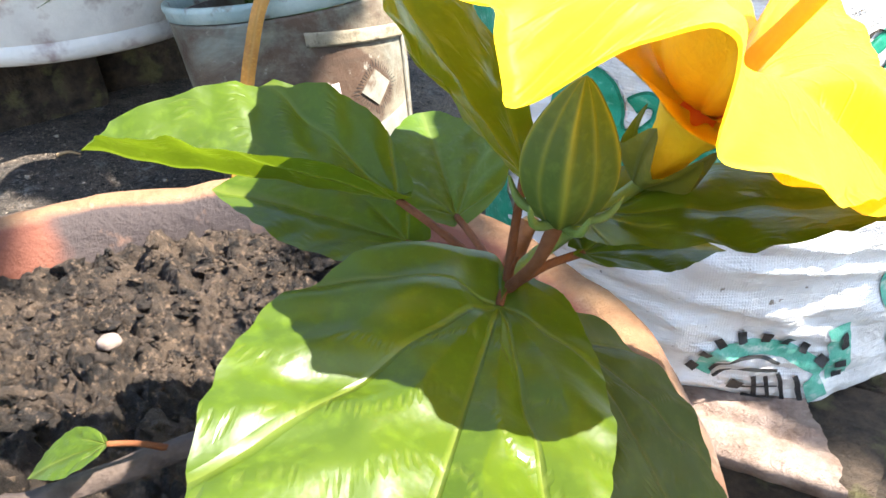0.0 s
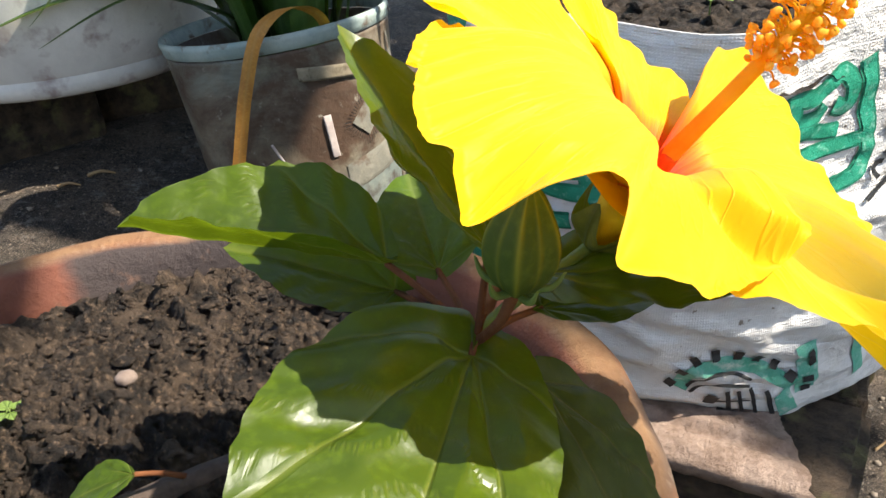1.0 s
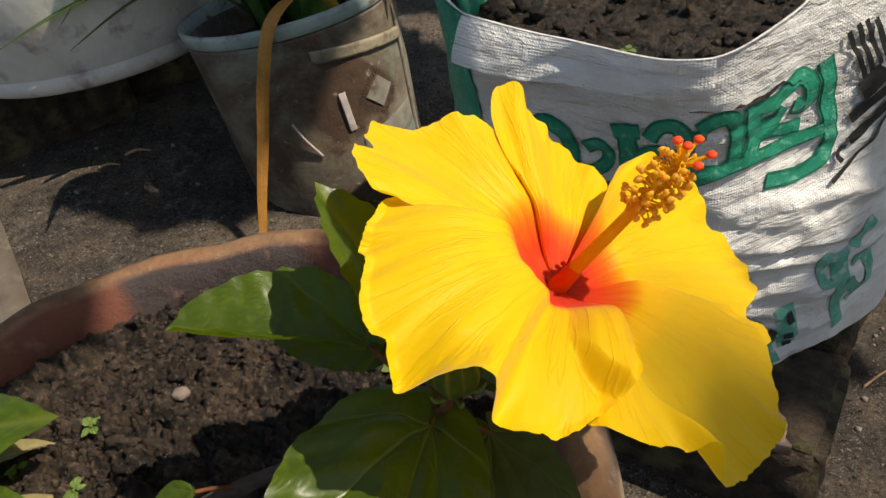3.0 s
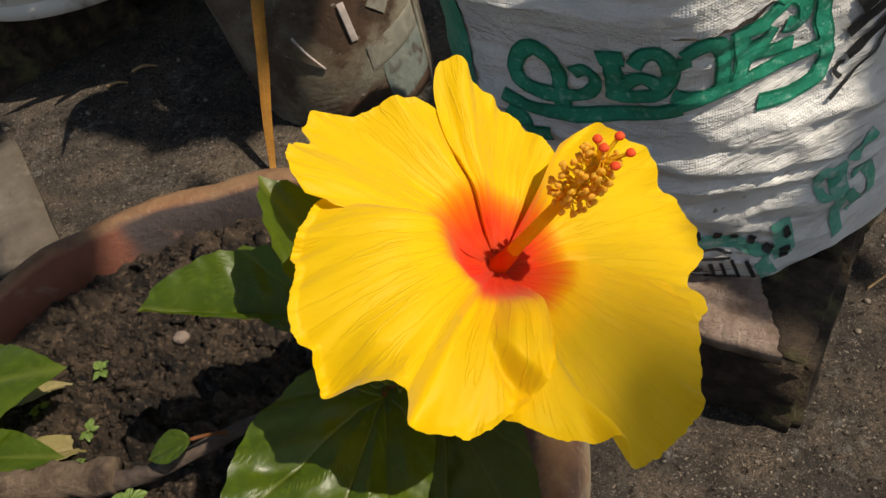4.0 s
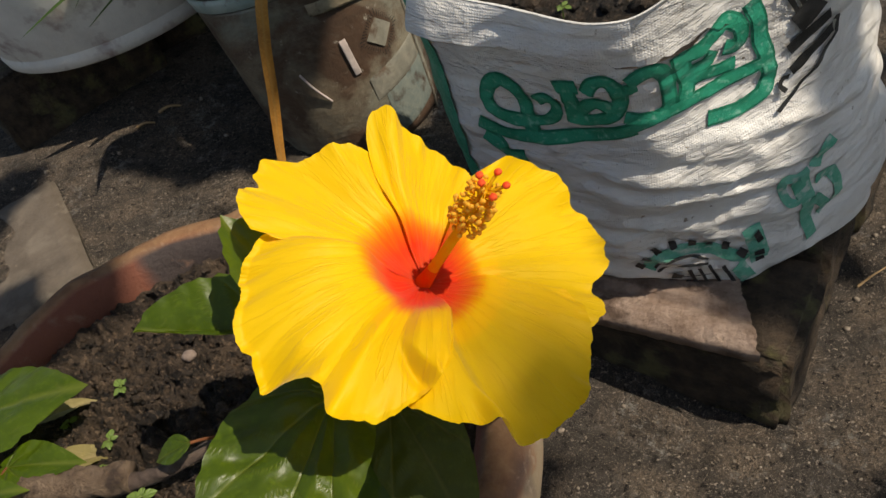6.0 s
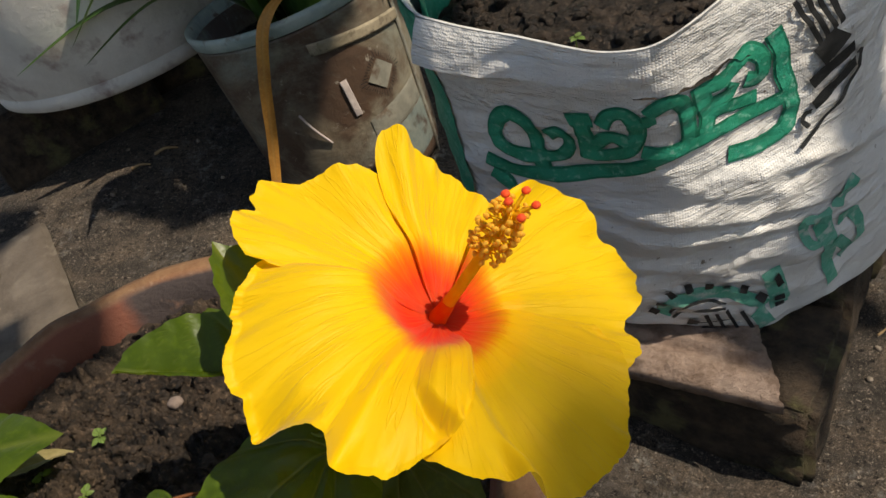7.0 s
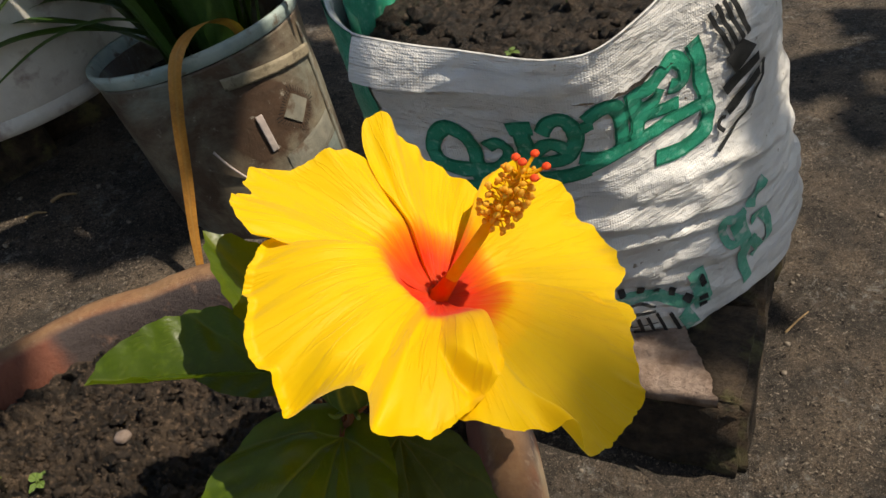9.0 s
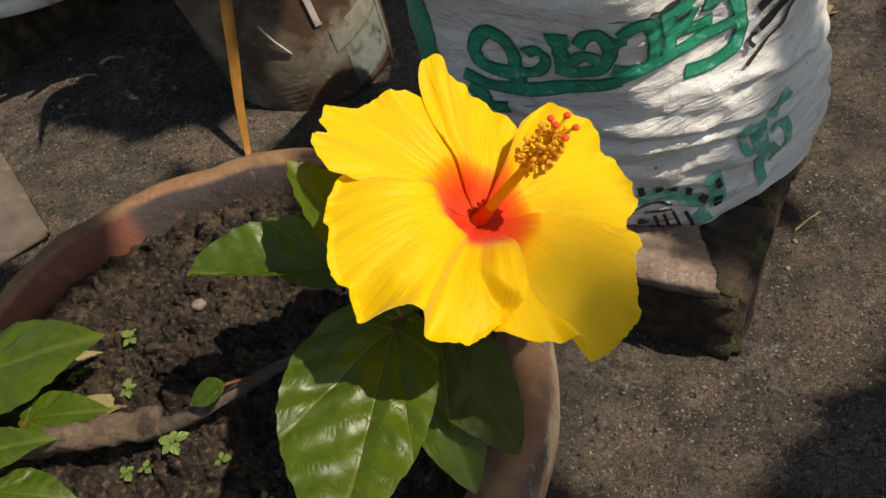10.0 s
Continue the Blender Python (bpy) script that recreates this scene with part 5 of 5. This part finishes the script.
for k in range(3200):
    x, y = random.uniform(0.19, 0.70), random.uniform(-0.08, 0.50)
    s = random.uniform(0.0004, 0.0012) * random.choice((0.7, 1.0, 1.3))
    lump(bm, (x, y, ground_z(x, y) + s * 0.3), (s, s * random.uniform(0.6, 1.3), s * 0.6), k, 1, 0.5)
for k in range(1500):
    x, y = random.uniform(-0.42, 0.02), random.uniform(0.30, 0.75)
    s = random.uniform(0.0006, 0.0015)
    lump(bm, (x, y, ground_z(x, y) + s * 0.3), (s, s * random.uniform(0.6, 1.3), s * 0.6), k, 1, 0.5)
tagged(part("grit", bm, M_GRIT, None), "scattered grit and crumbs on the concrete", "grit", kind="stuff")

# ---- unseen tree added overhead, out of view, its foliage placed to dapple the yard ----
random.seed(77)
bm = bmesh.new()
sun_a = SUN.orthogonal().normalized()
sun_b = SUN.cross(sun_a)
CLEAR = Vector((0.13, -0.03, 0.36))
made = 0
# places on the yard and its things kept free of leaves so that the sun reaches them
GAPS = ((-0.02, 0.19, 0.285, -0.015), (0.435, 0.29, 0.24, -0.02), (0.20, 0.215, 0.355, 0.02), (0.29, 0.32, 0.335, 0.05), (0.30, 0.18, 0.10, 0.0),
        (0.305, 0.187, 0.350, 0.006), (0.330, 0.198, 0.340, 0.006), (-0.24, 0.565, 0.33, 0.035), (-0.37, 0.565, 0.33, 0.03), (-0.37, 0.655, 0.17, 0.03), (-0.37, 0.417, 0.13, 0.01))
GAPS += ((0.229, 0.157, 0.0, 0.010), (0.245, 0.11, 0.0, 0.018), (0.30, 0.135, 0.0, 0.006), (0.335, 0.135, 0.0, 0.006), (0.42, 0.215, 0.0, 0.010),
         (0.40, 0.115, 0.0, 0.006), (0.30, 0.055, 0.0, 0.014), (0.28, 0.05, 0.0, 0.010), (0.56, 0.41, 0.0, 0.04), (0.60, 0.44, 0.0, 0.04), (0.52, 0.28, 0.0, 0.012), (0.47, 0.18, 0.0, 0.006))
GAPS += ((-0.276, 0.423, 0.118, 0.022), (-0.27, 0.451, 0.12, 0.014), (-0.288, 0.396, 0.118, 0.008), (-0.19, 0.446, 0.107, 0.002), (-0.074, 0.484, 0.093, 0.002),
         (-0.349, 0.664, 0.146, 0.010), (-0.32, 0.675, 0.145, 0.006), (-0.36, 0.619, 0.145, 0.004), (-0.358, 0.547, 0.141, 0.008), (-0.334, 0.481, 0.132, 0.004))
while made < 2420:
    g = Vector((random.uniform(-1.0, 1.5), random.uniform(-0.2, 2.0), 0)) if made < 2070 else Vector((random.uniform(0.2, 0.95), random.uniform(-0.2, 0.24), 0)) 
    if ((g.x - 0.25) / 1.3) ** 2 + ((g.y - 0.9) / 1.18) ** 2 > 1 + 0.25 * noise.noise(g * 3.0):
        continue
    d = g - CLEAR
    away = (d - SUN * d.dot(SUN)).length
    d2 = g - Vector((0.09, 0.55, 0.22))
    if (d2 - SUN * d2.dot(SUN)).length < 0.105:
        continue
    if any((lambda e: (e - SUN * e.dot(SUN)).length)(g - Vector(p[:3])) < p[3] + 0.063 for p in GAPS):
        continue
    dense = g.x > 0.2 and g.y < 0.2 or 0.08 < g.x < 0.25 and 0.2 < g.y < 0.42 or -0.55 < g.x < 0.08 and 0.26 < g.y < 0.60
    if away < 0.165 or noise.noise(g * 5.5) + 0.45 * noise.noise(g * 14) > (0.6 if dense else 0.0 if g.x > 0.3 else 0.30):
        continue
    made += 1
    c = g + SUN * random.uniform(1.8, 2.6)
    s = random.uniform(0.030, 0.050)
    t = Vector((random.gauss(0, 1), random.gauss(0, 1), random.gauss(0, 1))).normalized()
    x = (sun_a * random.gauss(0, 1) + sun_b * random.gauss(0, 1) + t * 0.4).normalized()
    y = x.cross((SUN + t * 0.5).normalized()).normalized()
    ring = [bm.verts.new(c + x * s * math.cos(w) * 1.5 + y * s * math.sin(w) * (0.7 if k % 3 else 0.8)) for k, w in enumerate([i * math.pi / 3 for i in range(6)])]
    bm.faces.new(ring)
# a few far leaves added to dim the lower right petal softly
for k in range(5):
    c = Vector((0.226, -0.032, 0.362)) + sun_a * random.uniform(-0.03, 0.03) + sun_b * random.uniform(-0.03, 0.03) + SUN * random.uniform(6.0, 7.0)
    x = (sun_a * random.gauss(0, 1) + sun_b * random.gauss(0, 1)).normalized()
    y = x.cross(SUN).normalized()
    bm.faces.new([bm.verts.new(c + x * 0.026 * math.cos(i * math.pi / 3) + y * 0.017 * math.sin(i * math.pi / 3)) for i in range(6)])
# leaves added to keep the sun off the olive leaf
for k in range(8):
    c = Vector((0.190, -0.046, 0.312)) + sun_a * random.uniform(-0.016, 0.016) + sun_b * random.uniform(-0.016, 0.016) + SUN * random.uniform(2.0, 2.5)
    x = (sun_a * random.gauss(0, 1) + sun_b * random.gauss(0, 1)).normalized()
    y = x.cross(SUN).normalized()
    bm.faces.new([bm.verts.new(c + x * 0.022 * math.cos(i * math.pi / 3) + y * 0.014 * math.sin(i * math.pi / 3)) for i in range(6)])
# trunk and limbs are invented to carry the unseen crown
tree = thing("tree", (2.9, 1.5, 0.0), "unseen leafy tree with a grey trunk, added to dapple the yard", "tree")
part("trunk", tube([(2.9, 1.5, -0.03), (2.86, 1.46, 0.6), (2.74, 1.38, 1.2), (2.55, 1.25, 1.7)], [0.085, 0.070, 0.060, 0.046], 16, 0.3, 8), M_BARK, tree)
for pts in (((2.56, 1.26, 1.68), (2.1, 1.35, 1.95), (1.6, 1.5, 2.05), (1.1, 1.6, 2.15)), ((2.56, 1.26, 1.68), (2.1, 0.95, 1.9), (1.7, 0.55, 2.0), (1.3, 0.25, 2.05)), ((2.56, 1.26, 1.68), (2.2, 1.1, 2.05), (1.9, 0.95, 2.25), (1.5, 0.8, 2.4))):
    part("limb", tube(pts, [0.036, 0.026, 0.018, 0.008], 10, 0.3, 6), M_BARK, tree)
part("crown", bm, M_STRAP, tree, "loose dark green leaves, placed with gaps for the sun patches")
